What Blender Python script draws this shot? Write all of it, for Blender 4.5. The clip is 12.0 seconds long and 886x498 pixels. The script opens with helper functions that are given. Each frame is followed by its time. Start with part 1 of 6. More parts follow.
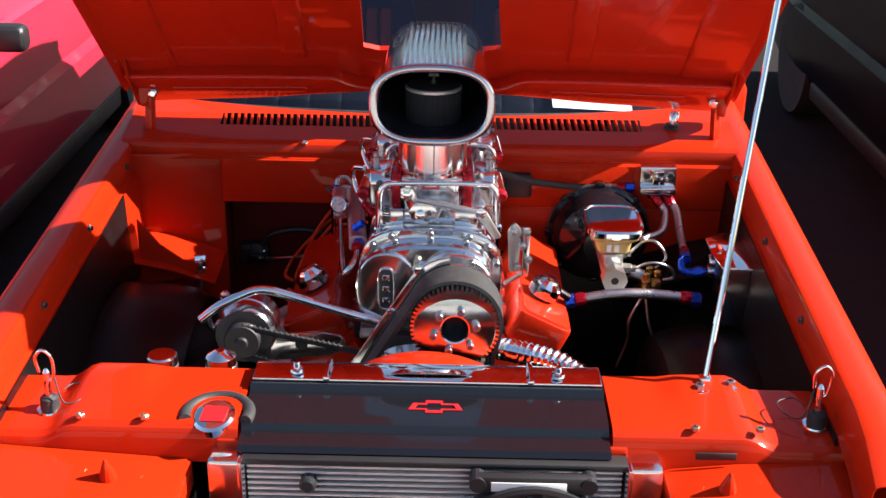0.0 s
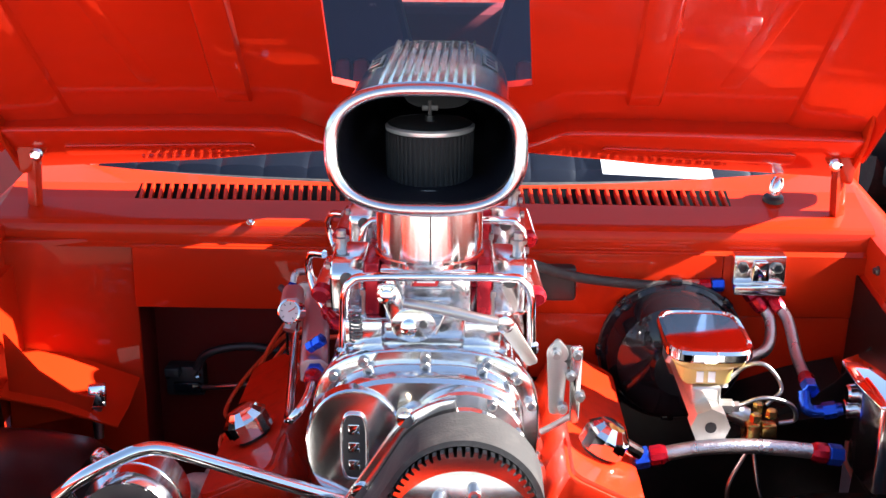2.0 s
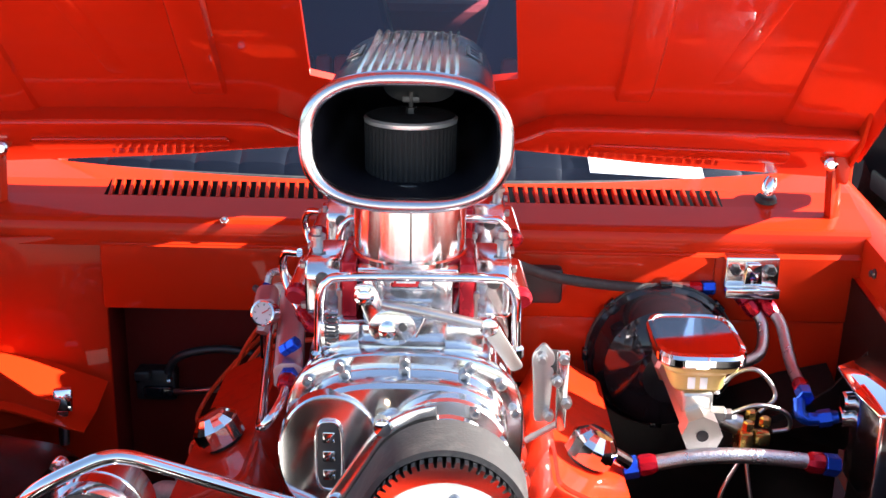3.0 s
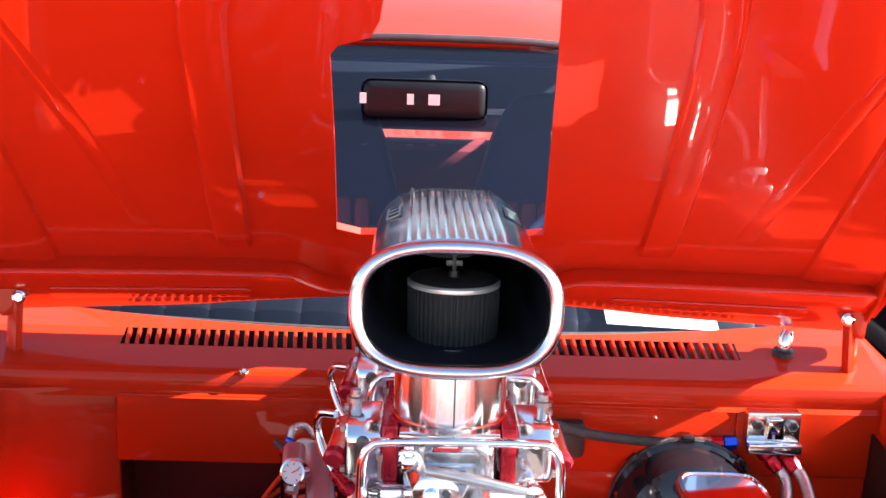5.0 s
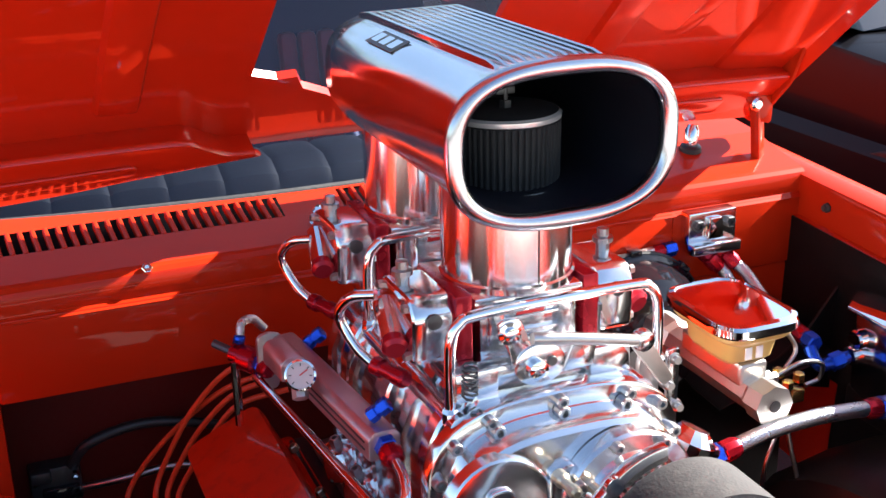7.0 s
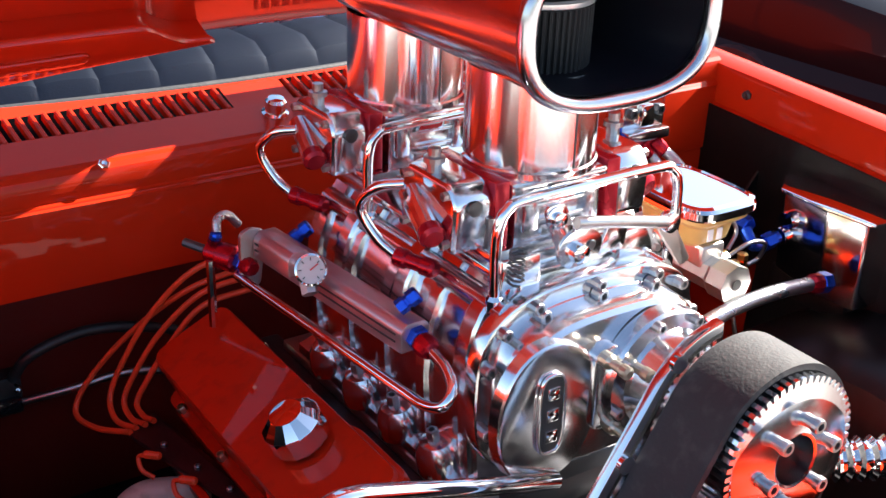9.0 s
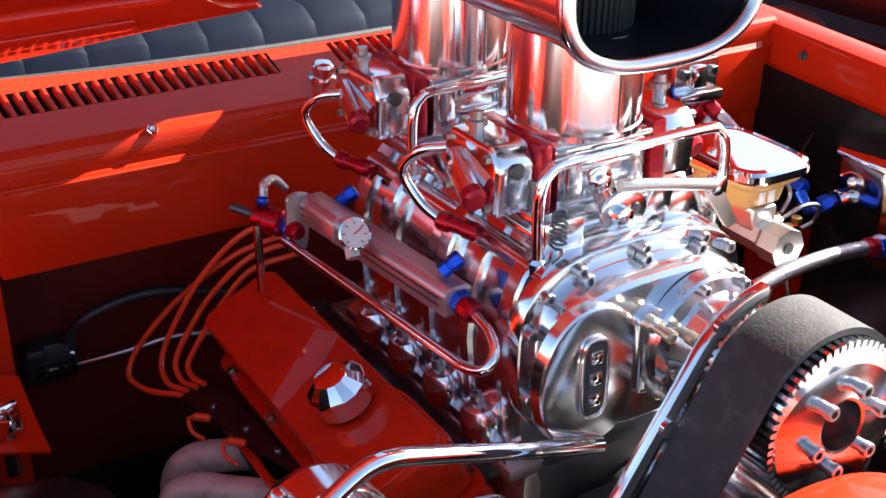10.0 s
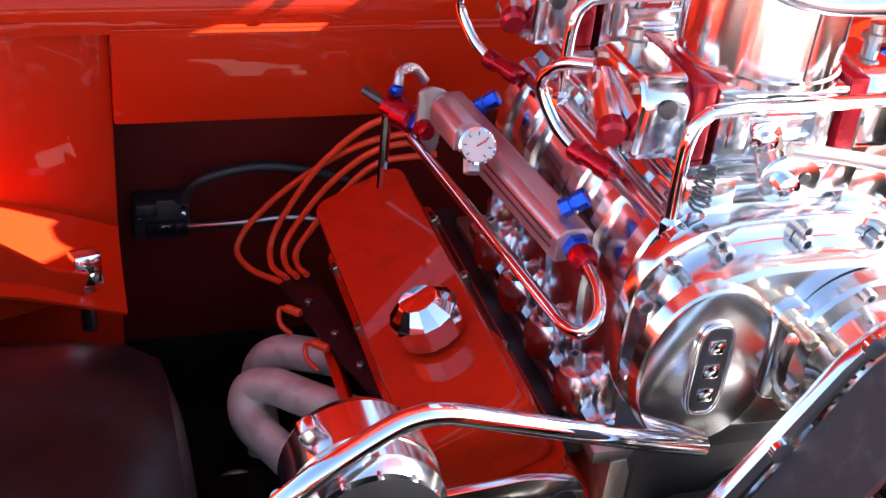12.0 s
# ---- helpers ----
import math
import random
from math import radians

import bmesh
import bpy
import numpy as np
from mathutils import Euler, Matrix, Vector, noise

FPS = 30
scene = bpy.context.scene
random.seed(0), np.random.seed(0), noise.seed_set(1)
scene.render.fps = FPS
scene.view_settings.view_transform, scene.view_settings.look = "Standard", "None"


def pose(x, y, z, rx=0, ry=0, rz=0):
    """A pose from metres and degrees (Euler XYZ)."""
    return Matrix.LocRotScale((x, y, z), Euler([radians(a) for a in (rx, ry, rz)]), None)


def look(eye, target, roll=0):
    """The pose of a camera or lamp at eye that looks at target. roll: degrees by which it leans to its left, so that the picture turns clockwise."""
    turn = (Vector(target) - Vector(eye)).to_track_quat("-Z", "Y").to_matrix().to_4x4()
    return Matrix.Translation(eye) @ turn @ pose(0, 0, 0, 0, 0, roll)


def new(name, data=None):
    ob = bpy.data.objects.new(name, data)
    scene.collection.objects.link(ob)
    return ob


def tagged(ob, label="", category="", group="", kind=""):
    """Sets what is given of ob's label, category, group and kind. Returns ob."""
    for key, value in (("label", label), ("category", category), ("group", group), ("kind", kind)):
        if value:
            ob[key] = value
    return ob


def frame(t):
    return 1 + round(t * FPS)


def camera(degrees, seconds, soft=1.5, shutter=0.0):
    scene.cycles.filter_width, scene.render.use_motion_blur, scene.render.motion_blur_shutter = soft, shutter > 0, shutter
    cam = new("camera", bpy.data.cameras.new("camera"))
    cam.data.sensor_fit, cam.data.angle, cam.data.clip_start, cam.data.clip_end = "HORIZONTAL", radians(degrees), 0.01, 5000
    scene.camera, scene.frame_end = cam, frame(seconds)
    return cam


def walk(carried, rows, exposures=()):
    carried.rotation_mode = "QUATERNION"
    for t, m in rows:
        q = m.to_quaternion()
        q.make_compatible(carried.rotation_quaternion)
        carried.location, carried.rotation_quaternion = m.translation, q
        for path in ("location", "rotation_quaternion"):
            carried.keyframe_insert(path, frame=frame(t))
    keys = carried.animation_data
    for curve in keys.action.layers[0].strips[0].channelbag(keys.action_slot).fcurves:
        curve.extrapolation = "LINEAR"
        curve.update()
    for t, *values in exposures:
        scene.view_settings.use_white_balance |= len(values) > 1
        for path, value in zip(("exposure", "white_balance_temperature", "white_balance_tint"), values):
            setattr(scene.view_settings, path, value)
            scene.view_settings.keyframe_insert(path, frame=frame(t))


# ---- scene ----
cam = camera(40.1, 12.0)
PATH = [
    (0, (0.074, -2.087, 1.960), (0.060, -0.708, 1.372), 0.9),
    (0.5, (0.093, -2.038, 1.952), (0.035, -0.627, 1.446), 0.4),
    (1, (0.095, -1.717, 1.814), (0.054, -0.285, 1.369), 0.1),
    (1.5, (0.095, -1.436, 1.705), (0.050, -0.008, 1.248), -0.2),
    (2, (0.083, -1.194, 1.618), (0.047, 0.231, 1.152), 0.4),
    (2.5, (0.074, -1.119, 1.585), (0.061, 0.306, 1.117), 1.1),
    (2.7, (0.091, -1.122, 1.578), (0.070, 0.304, 1.113), 0.8),
    (4.3, (0.016, -1.095, 1.677), (0.057, 0.334, 1.222), 2.6),
    (4.5, (0.052, -1.109, 1.633), (0.065, 0.339, 1.240), 1.8),
    (5, (-0.025, -1.104, 1.639), (0.006, 0.362, 1.321), 1.9),
    (5.5, (-0.247, -1.063, 1.647), (-0.049, 0.401, 1.385), 1.3),
    (6, (-0.386, -0.996, 1.635), (-0.074, 0.451, 1.394), 1.4),
    (6.5, (-0.464, -0.845, 1.590), (-0.049, 0.544, 1.205), -2.3),
    (7, (-0.521, -0.737, 1.574), (0.003, 0.573, 1.063), -1.4),
    (7.2, (-0.514, -0.713, 1.582), (0.016, 0.578, 1.033), -1.5),
    (8.8, (-0.773, -0.577, 1.548), (-0.001, 0.553, 0.934), 1.8),
    (9, (-0.773, -0.582, 1.549), (-0.009, 0.549, 0.926), 1.8),
    (9.5, (-0.777, -0.588, 1.538), (-0.053, 0.559, 0.900), 0.4),
    (10, (-0.754, -0.591, 1.545), (-0.064, 0.565, 0.883), 0.3),
    (10.5, (-0.761, -0.602, 1.527), (-0.078, 0.553, 0.857), 1.6),
    (11, (-0.776, -0.595, 1.523), (-0.108, 0.545, 0.814), 1.6),
    (11.5, (-0.724, -0.559, 1.503), (-0.114, 0.594, 0.763), 3.5),
    (12, (-0.588, -0.480, 1.485), (-0.154, 0.727, 0.706), 6.3),
]
EXPOSURES = [(0.0, 1.72), (0.5, 2.19), (1.5, 2.69), (2.7, 2.72), (4.3, 2.68), (5.0, 2.84), (6.0, 2.98), (6.7, 2.72), (7.2, 2.47), (9.5, 2.53), (11.0, 2.85), (12.0, 3.3)]
walk(cam, [(t, look(eye, target, roll)) for t, eye, target, roll in PATH], EXPOSURES)

# ---------------------------------------------------------------- light
SUN_TO = Vector((0.803, 0.028, 0.595)).normalized()
world = bpy.data.worlds.new("sky")
scene.world = world
world.use_nodes = True
wn, wl = world.node_tree.nodes, world.node_tree.links
sky = wn.new("ShaderNodeTexSky")
sky.sky_type = "NISHITA"
sky.sun_disc = False
sky.sun_elevation = math.asin(SUN_TO.z)
sky.sun_rotation = math.atan2(SUN_TO.x, SUN_TO.y)
wl.new(sky.outputs[0], wn["Background"].inputs[0])
wn["Background"].inputs[1].default_value = 0.055
sun = new("sun", bpy.data.lights.new("sun", "SUN"))
sun.data.energy, sun.data.angle, sun.data.color = 5.0, radians(0.55), (1.0, 0.94, 0.86)
sun.matrix_world = look((0, 0, 10), Vector((0, 0, 10)) - SUN_TO)


# ---------------------------------------------------------------- materials
def material(name, color, rough=0.4, metal=0.0, coat=0.0, grain=0.0, scale=200.0, bump=0.0, vary=0.12, big=6.0, alpha=1.0,
             transmission=0.0, spec=0.5, rough_vary=0.1, dirt=None, dirt_amount=0.0):
    """A Principled surface with variation at two scales, roughness wear and fine relief."""
    m = bpy.data.materials.new(name)
    m.use_nodes = True
    n, l = m.node_tree.nodes, m.node_tree.links
    b = n["Principled BSDF"]
    tc = n.new("ShaderNodeTexCoord")
    info = n.new("ShaderNodeObjectInfo")
    shift = n.new("ShaderNodeVectorMath")
    shift.operation = "ADD"
    l.new(tc.outputs["Object"], shift.inputs[0])
    l.new(info.outputs["Random"], shift.inputs[1])
    large, fine = n.new("ShaderNodeTexNoise"), n.new("ShaderNodeTexNoise")
    large.inputs["Scale"].default_value, large.inputs["Detail"].default_value = big, 5
    fine.inputs["Scale"].default_value, fine.inputs["Detail"].default_value = scale, 3
    l.new(shift.outputs[0], large.inputs["Vector"])
    l.new(shift.outputs[0], fine.inputs["Vector"])
    mix = n.new("ShaderNodeMix")
    mix.data_type, mix.blend_type = "RGBA", "MIX"
    c = Vector(color)
    low, high = c * (1 - vary), c * (1 + vary * 0.6)
    mix.inputs[6].default_value, mix.inputs[7].default_value = (*low, 1), (*[min(v, 1) for v in high], 1)
    l.new(large.outputs["Fac"], mix.inputs[0])
    out = mix.outputs[2]
    if grain:
        g = n.new("ShaderNodeMix")
        g.data_type, g.blend_type = "RGBA", "MULTIPLY"
        g.inputs[0].default_value = grain
        ramp = n.new("ShaderNodeValToRGB")
        ramp.color_ramp.elements[0].position, ramp.color_ramp.elements[1].position = 0.3, 0.7
        l.new(fine.outputs["Fac"], ramp.inputs[0])
        l.new(out, g.inputs[6])
        l.new(ramp.outputs[0], g.inputs[7])
        out = g.outputs[2]
    if dirt:
        d = n.new("ShaderNodeMix")
        d.data_type = "RGBA"
        spots = n.new("ShaderNodeTexNoise")
        spots.inputs["Scale"].default_value, spots.inputs["Detail"].default_value = big * 5, 8
        l.new(shift.outputs[0], spots.inputs["Vector"])
        ramp = n.new("ShaderNodeMapRange")
        ramp.inputs[1].default_value, ramp.inputs[2].default_value = 0.52, 0.68
        ramp.inputs[4].default_value = dirt_amount
        l.new(spots.outputs["Fac"], ramp.inputs[0])
        l.new(ramp.outputs[0], d.inputs[0])
        l.new(out, d.inputs[6])
        d.inputs[7].default_value = (*dirt, 1)
        out = d.outputs[2]
    l.new(out, b.inputs["Base Color"])
    rr = n.new("ShaderNodeMapRange")
    rr.inputs[3].default_value, rr.inputs[4].default_value = max(0.0, rough * (1 - rough_vary * 2)), min(1.0, rough * (1 + rough_vary * 3))
    l.new(large.outputs["Fac"], rr.inputs[0])
    l.new(rr.outputs[0], b.inputs["Roughness"])
    b.inputs["Metallic"].default_value = metal
    b.inputs["Coat Weight"].default_value = coat
    b.inputs["Coat Roughness"].default_value = 0.03
    b.inputs["Specular IOR Level"].default_value = spec
    b.inputs["Alpha"].default_value = alpha
    b.inputs["Transmission Weight"].default_value = transmission
    if bump:
        bp = n.new("ShaderNodeBump")
        bp.inputs["Strength"].default_value, bp.inputs["Distance"].default_value = bump, 0.002
        l.new(fine.outputs["Fac"], bp.inputs["Height"])
        l.new(bp.outputs[0], b.inputs["Normal"])
    return m


M = dict(
    paint=material("orange_red_paint", (0.45, 0.019, 0.003), 0.45, 0.0, 0.32, spec=0.05, vary=0.08, big=3, scale=14, bump=0.10),
    # the body's paint again, brightened for light thrown up at the hood
    lit_hood_paint=material("lit_hood_inner_paint", (0.58, 0.018, 0.004), 0.30, 0.0, 1.0, spec=0.15, vary=0.08, big=2.5, scale=5.5, bump=0.9),
    lining=material("scoop_lining", (0.010, 0.010, 0.016), 0.35, vary=0.3, big=10, scale=90, bump=0.05),
    engine_paint=material("engine_enamel", (0.52, 0.020, 0.004), 0.38, 0.0, 0.45, spec=0.08, vary=0.10, big=9, scale=60, bump=0.05, dirt=(0.12, 0.015, 0.01), dirt_amount=0.25),
    chrome=material("chrome", (0.86, 0.86, 0.87), 0.045, 1.0, vary=0.03, scale=30, bump=0.01),
    polished=material("polished_aluminium", (0.80, 0.80, 0.82), 0.13, 1.0, vary=0.08, big=14, scale=45, bump=0.02, rough_vary=0.3),
    brushed=material("brushed_lip", (0.54, 0.54, 0.58), 0.20, 1.0, vary=0.05, big=10, scale=300, bump=0.03),
    machined=material("machined_aluminium", (0.80, 0.80, 0.80), 0.22, 0.55, vary=0.12, big=40, scale=500, bump=0.15),
    cast=material("cast_aluminium", (0.62, 0.60, 0.57), 0.33, 1.0, vary=0.10, big=20, scale=500, bump=0.25),
    zinc=material("zinc_dichromate", (0.62, 0.55, 0.42), 0.3, 1.0, vary=0.2, big=30),
    red_anodised=material("red_anodised", (0.40, 0.008, 0.022), 0.22, 0.75, vary=0.1, big=20),
    blue_anodised=material("blue_anodised", (0.02, 0.09, 0.62), 0.22, 0.75, vary=0.1, big=20),
    pink_anodised=material("faded_anodised_rail", (0.58, 0.37, 0.38), 0.35, 0.85, vary=0.12, big=30, scale=400, bump=0.1),
    carb_red=material("red_metering_block", (0.42, 0.012, 0.025), 0.25, 0.55, vary=0.12, big=25),
    braided=None,
    black=material("black_plastic", (0.018, 0.018, 0.02), 0.42, vary=0.3, big=12, scale=300, bump=0.15),
    gloss_black=material("gloss_black", (0.008, 0.008, 0.011), 0.10, 0.0, 0.45, spec=0.3, vary=0.2, big=6, scale=25, bump=0.02),
    # black paint of the bay; also stands in for shade low in the recess
    satin_black=material("satin_black_paint_and_shade", (0.006, 0.0055, 0.006), 0.30, 0.0, 0.0, vary=0.3, big=5, scale=160, bump=0.06, spec=0.22, dirt=(0.016, 0.013, 0.013), dirt_amount=0.4),
    rubber=material("rubber", (0.022, 0.022, 0.024), 0.62, vary=0.25, big=10, scale=260, bump=0.3, dirt=(0.09, 0.085, 0.08), dirt_amount=0.25),
    reservoir=material("amber_plastic", (0.62, 0.42, 0.14), 0.35, vary=0.12, big=20, scale=200, bump=0.05, transmission=0.25),
    grey_metal=material("bare_steel", (0.45, 0.45, 0.46), 0.3, 1.0, vary=0.15, big=20),
    dark_metal=material("dark_steel", (0.10, 0.10, 0.105), 0.4, 0.8, vary=0.25, big=20),
    wire_orange=material("silicone_wire", (0.75, 0.07, 0.02), 0.42, vary=0.1, big=20),
    header=material("ceramic_coated_header", (0.62, 0.66, 0.60), 0.5, 0.25, vary=0.2, big=7, grain=0.2, scale=32, bump=0.1, dirt=(0.16, 0.13, 0.10), dirt_amount=0.4),
    brass=material("brass", (0.62, 0.43, 0.14), 0.25, 1.0, vary=0.15, big=30),
    pink_dial=material("dial_print", (0.72, 0.60, 0.60), 0.45, vary=0.05),
    loom_maroon=material("dark_maroon_plate", (0.030, 0.008, 0.010), 0.4, 0.2, vary=0.2, big=20),
    dash_vinyl=material("padded_dash_vinyl", (0.005, 0.006, 0.009), 0.38, spec=0.2, vary=0.2, big=8, scale=350, bump=0.2),
    white=material("white_print", (0.8, 0.8, 0.8), 0.45, vary=0.05),
    cream=material("white_paper", (0.82, 0.80, 0.76), 0.6, vary=0.05),
    filter=material("filter_gauze", (0.02, 0.02, 0.022), 0.75, vary=0.3, big=30, scale=600, bump=0.4),
    asphalt=material("asphalt", (0.024, 0.020, 0.022), 0.95, vary=0.3, spec=0.1, big=1.2, scale=160, grain=0.35, bump=0.6, dirt=(0.03, 0.025, 0.025), dirt_amount=0.3),
    concrete=material("concrete", (0.42, 0.40, 0.37), 0.8, vary=0.15, big=2, scale=90, grain=0.15, bump=0.4),
    vinyl=material("dark_vinyl", (0.018, 0.026, 0.068), 0.5, spec=0.2, vary=0.2, big=8, scale=350, bump=0.3),
    maroon=material("maroon_vinyl", (0.20, 0.022, 0.026), 0.5, vary=0.15, big=8, scale=350, bump=0.3),
    car_red=material("rose_red_paint", (0.62, 0.02, 0.05), 0.3, 0.0, 1.0, vary=0.05, big=3),
    car_dark=material("dark_paint", (0.006, 0.006, 0.008), 0.30, 0.0, 0.12, spec=0.12, vary=0.1, big=3),
    alloy=material("alloy_wheel", (0.5, 0.5, 0.52), 0.3, 1.0, vary=0.1),
    leaf=material("leaf", (0.06, 0.11, 0.022), 0.55, vary=0.5, big=3),
    bark=material("bark", (0.12, 0.085, 0.06), 0.9, vary=0.3, big=8, scale=60, bump=0.6),
    # body red darkened to carry the shade inside the firewall recess
    recess_shade=material("dark_red_recess_shade", (0.11, 0.008, 0.006), 0.55, spec=0.15, vary=0.25, big=5, scale=120, bump=0.15),
    red_glass=material("badge_red", (0.6, 0.015, 0.02), 0.3, vary=0.05),
)


def braid_material():
    m = material("braided_steel", (0.58, 0.58, 0.60), 0.28, 1.0, vary=0.1, big=40)
    n, l = m.node_tree.nodes, m.node_tree.links
    tc = n.new("ShaderNodeTexCoord")
    v = n.new("ShaderNodeTexVoronoi")
    v.inputs["Scale"].default_value = 420
    l.new(tc.outputs["Object"], v.inputs["Vector"])
    bp = n.new("ShaderNodeBump")
    bp.inputs["Strength"].default_value, bp.inputs["Distance"].default_value = 0.7, 0.001
    l.new(v.outputs["Distance"], bp.inputs["Height"])
    l.new(bp.outputs[0], n["Principled BSDF"].inputs["Normal"])
    return m


M["braided"] = braid_material()


def spun_material():
    """Spun aluminium, whose turning marks draw reflections out up and down."""
    m = material("spun_aluminium", (0.92, 0.91, 0.91), 0.11, 1.0, vary=0.04, big=10)
    n, l = m.node_tree.nodes, m.node_tree.links
    b = n["Principled BSDF"]
    tan = n.new("ShaderNodeTangent")
    tan.direction_type, tan.axis = "RADIAL", "Z"
    l.new(tan.outputs[0], b.inputs["Tangent"])
    b.inputs["Anisotropic"].default_value, b.inputs["Anisotropic Rotation"].default_value = 0.9, 0.25
    return m


M["spun"] = spun_material()


def glass_material(name, tint, clear):
    m = bpy.data.materials.new(name)
    m.use_nodes = True
    n, l = m.node_tree.nodes, m.node_tree.links
    n.remove(n["Principled BSDF"])
    fr = n.new("ShaderNodeFresnel")
    fr.inputs[0].default_value = 1.5
    gl = n.new("ShaderNodeBsdfGlossy")
    gl.inputs["Roughness"].default_value = 0.02
    tr = n.new("ShaderNodeBsdfTransparent")
    tr.inputs[0].default_value = (*tint, 1)
    mx = n.new("ShaderNodeMixShader")
    l.new(fr.outputs[0], mx.inputs[0])
    l.new(tr.outputs[0], mx.inputs[1])
    l.new(gl.outputs[0], mx.inputs[2])
    # blue diffuse veil painted in for the sky reflected by the glass
    sky_haze = n.new("ShaderNodeBsdfDiffuse")
    sky_haze.inputs[0].default_value = (0.22, 0.28, 0.58, 1)
    veil = n.new("ShaderNodeMixShader")
    veil.inputs[0].default_value = 1 - clear
    l.new(mx.outputs[0], veil.inputs[1])
    l.new(sky_haze.outputs[0], veil.inputs[2])
    l.new(veil.outputs[0], n["Material Output"].inputs[0])
    return m


M["glass"] = glass_material("windscreen_glass", (0.72, 0.80, 0.95), 0.992)
M["dark_glass"] = material("tinted_glass", (0.02, 0.025, 0.035), 0.04, 0.0, 0.5, vary=0.1)


# ---------------------------------------------------------------- mesh helpers
def part(name, bm, mat, parent=None, label="", smooth=25):
    """Links a bmesh as one mesh object under a thing or a part. Angles under `smooth` degrees are shaded round."""
    bmesh.ops.recalc_face_normals(bm, faces=bm.faces)
    for f in bm.faces:
        f.smooth = True
    for e in bm.edges:
        e.smooth = len(e.link_faces) == 2 and e.calc_face_angle(0) < radians(smooth)
    me = bpy.data.meshes.new(name)
    bm.to_mesh(me)
    bm.free()
    me.materials.append(M[mat] if isinstance(mat, str) else mat)
    ob = new(name, me)
    if parent:
        ob.parent = parent
    if label:
        tagged(ob, label)
    return ob


def thing(name, label, category, at=(0, 0, 0), group="", kind=""):
    ob = new(name)
    ob.empty_display_size = 0.05
    ob.location = at
    bpy.context.view_layer.update()
    return tagged(ob, label, category, group, kind)


def under(parent, ob):
    """Makes ob, built in world places, a child of parent."""
    ob.parent = parent
    ob.matrix_parent_inverse = Matrix.Translation(parent.location).inverted()
    return ob


def wpart(name, bm, mat, parent, label="", smooth=25):
    """A part built in world places under a thing (an Empty that is only moved)."""
    ob = part(name, bm, mat, None, label, smooth)
    root = parent
    if root.parent:
        ob.parent = root
        return ob
    if root.type == "EMPTY":
        return under(root, ob)
    ob.parent = root
    return ob


def moved(bm, m):
    bm.transform(m)
    return bm


def joined(*bms):
    out = bmesh.new()
    for b in bms:
        me = bpy.data.meshes.new("tmp")
        b.to_mesh(me)
        b.free()
        out.from_mesh(me)
        bpy.data.meshes.remove(me)
    return out


def box(c, s, bev=0.0, seg=2, rot=None):
    bm = bmesh.new()
    bmesh.ops.create_cube(bm, size=1)
    bmesh.ops.scale(bm, vec=s, verts=bm.verts)
    if bev:
        bmesh.ops.bevel(bm, geom=list(bm.edges), offset=bev, segments=seg, profile=0.5, affect="EDGES")
    if rot:
        bm.transform(pose(0, 0, 0, *rot))
    bm.transform(Matrix.Translation(c))
    return bm


def toward(a, b):
    """A pose at a whose z axis points to b."""
    d = Vector(b) - Vector(a)
    return Matrix.Translation(a) @ d.to_track_quat("Z", "Y").to_matrix().to_4x4()


def lathe(profile, n=32, m=None, cap=True):
    """Turns (radius, height) pairs about z."""
    bm = bmesh.new()
    rings = []
    for r, z in profile:
        rings.append([bm.verts.new((r * math.cos(2 * math.pi * k / n), r * math.sin(2 * math.pi * k / n), z)) for k in range(n)])
    for a, b in zip(rings, rings[1:]):
        for k in range(n):
            bm.faces.new((a[k], a[(k + 1) % n], b[(k + 1) % n], b[k]))
    if cap:
        bm.faces.new(rings[0][::-1])
        bm.faces.new(rings[-1])
    if m is not None:
        bm.transform(m)
    return bm


def rod(a, b, r, n=12, r2=None):
    h = (Vector(b) - Vector(a)).length
    return lathe([(r, 0), (r if r2 is None else r2, h)], n, toward(a, b))


def spline(pts, step=6):
    """Catmull-Rom through points."""
    p = [Vector(q) for q in pts]
    p = [2 * p[0] - p[1]] + p + [2 * p[-1] - p[-2]]
    out = []
    for i in range(1, len(p) - 2):
        for k in range(step):
            t = k / step
            a, b, c, d = p[i - 1], p[i], p[i + 1], p[i + 2]
            out.append(0.5 * ((2 * b) + (c - a) * t + (2 * a - 5 * b + 4 * c - d) * t * t + (3 * b - a - 3 * c + d) * t ** 3))
    out.append(p[-2])
    return out


def sweep(pts, radius, n=16, closed_ends=True):
    n = max(n, 16)
    return sweep_rings(pts, radius, n, closed_ends)


def sweep_rings(pts, radius, n, closed_ends):
    """A tube along points; radius may be a number or a function of 0..1."""
    pts = [Vector(q) for q in pts]
    bm = bmesh.new()
    t0 = (pts[1] - pts[0]).normalized()
    up = t0.orthogonal().normalized()
    rings = []
    for i, q in enumerate(pts):
        t = (pts[min(i + 1, len(pts) - 1)] - pts[max(i - 1, 0)]).normalized()
        up = (up - t * up.dot(t)).normalized()
        side = t.cross(up)
        r = radius(i / (len(pts) - 1)) if callable(radius) else radius
        rings.append([bm.verts.new(q + r * (math.cos(2 * math.pi * k / n) * up + math.sin(2 * math.pi * k / n) * side)) for k in range(n)])
    for a, b in zip(rings, rings[1:]):
        for k in range(n):
            bm.faces.new((a[k], a[(k + 1) % n], b[(k + 1) % n], b[k]))
    if closed_ends:
        bm.faces.new(rings[0][::-1])
        bm.faces.new(rings[-1])
    return bm


def tube(pts, r, n=10, step=6):
    return sweep(spline(pts, step), r, n)


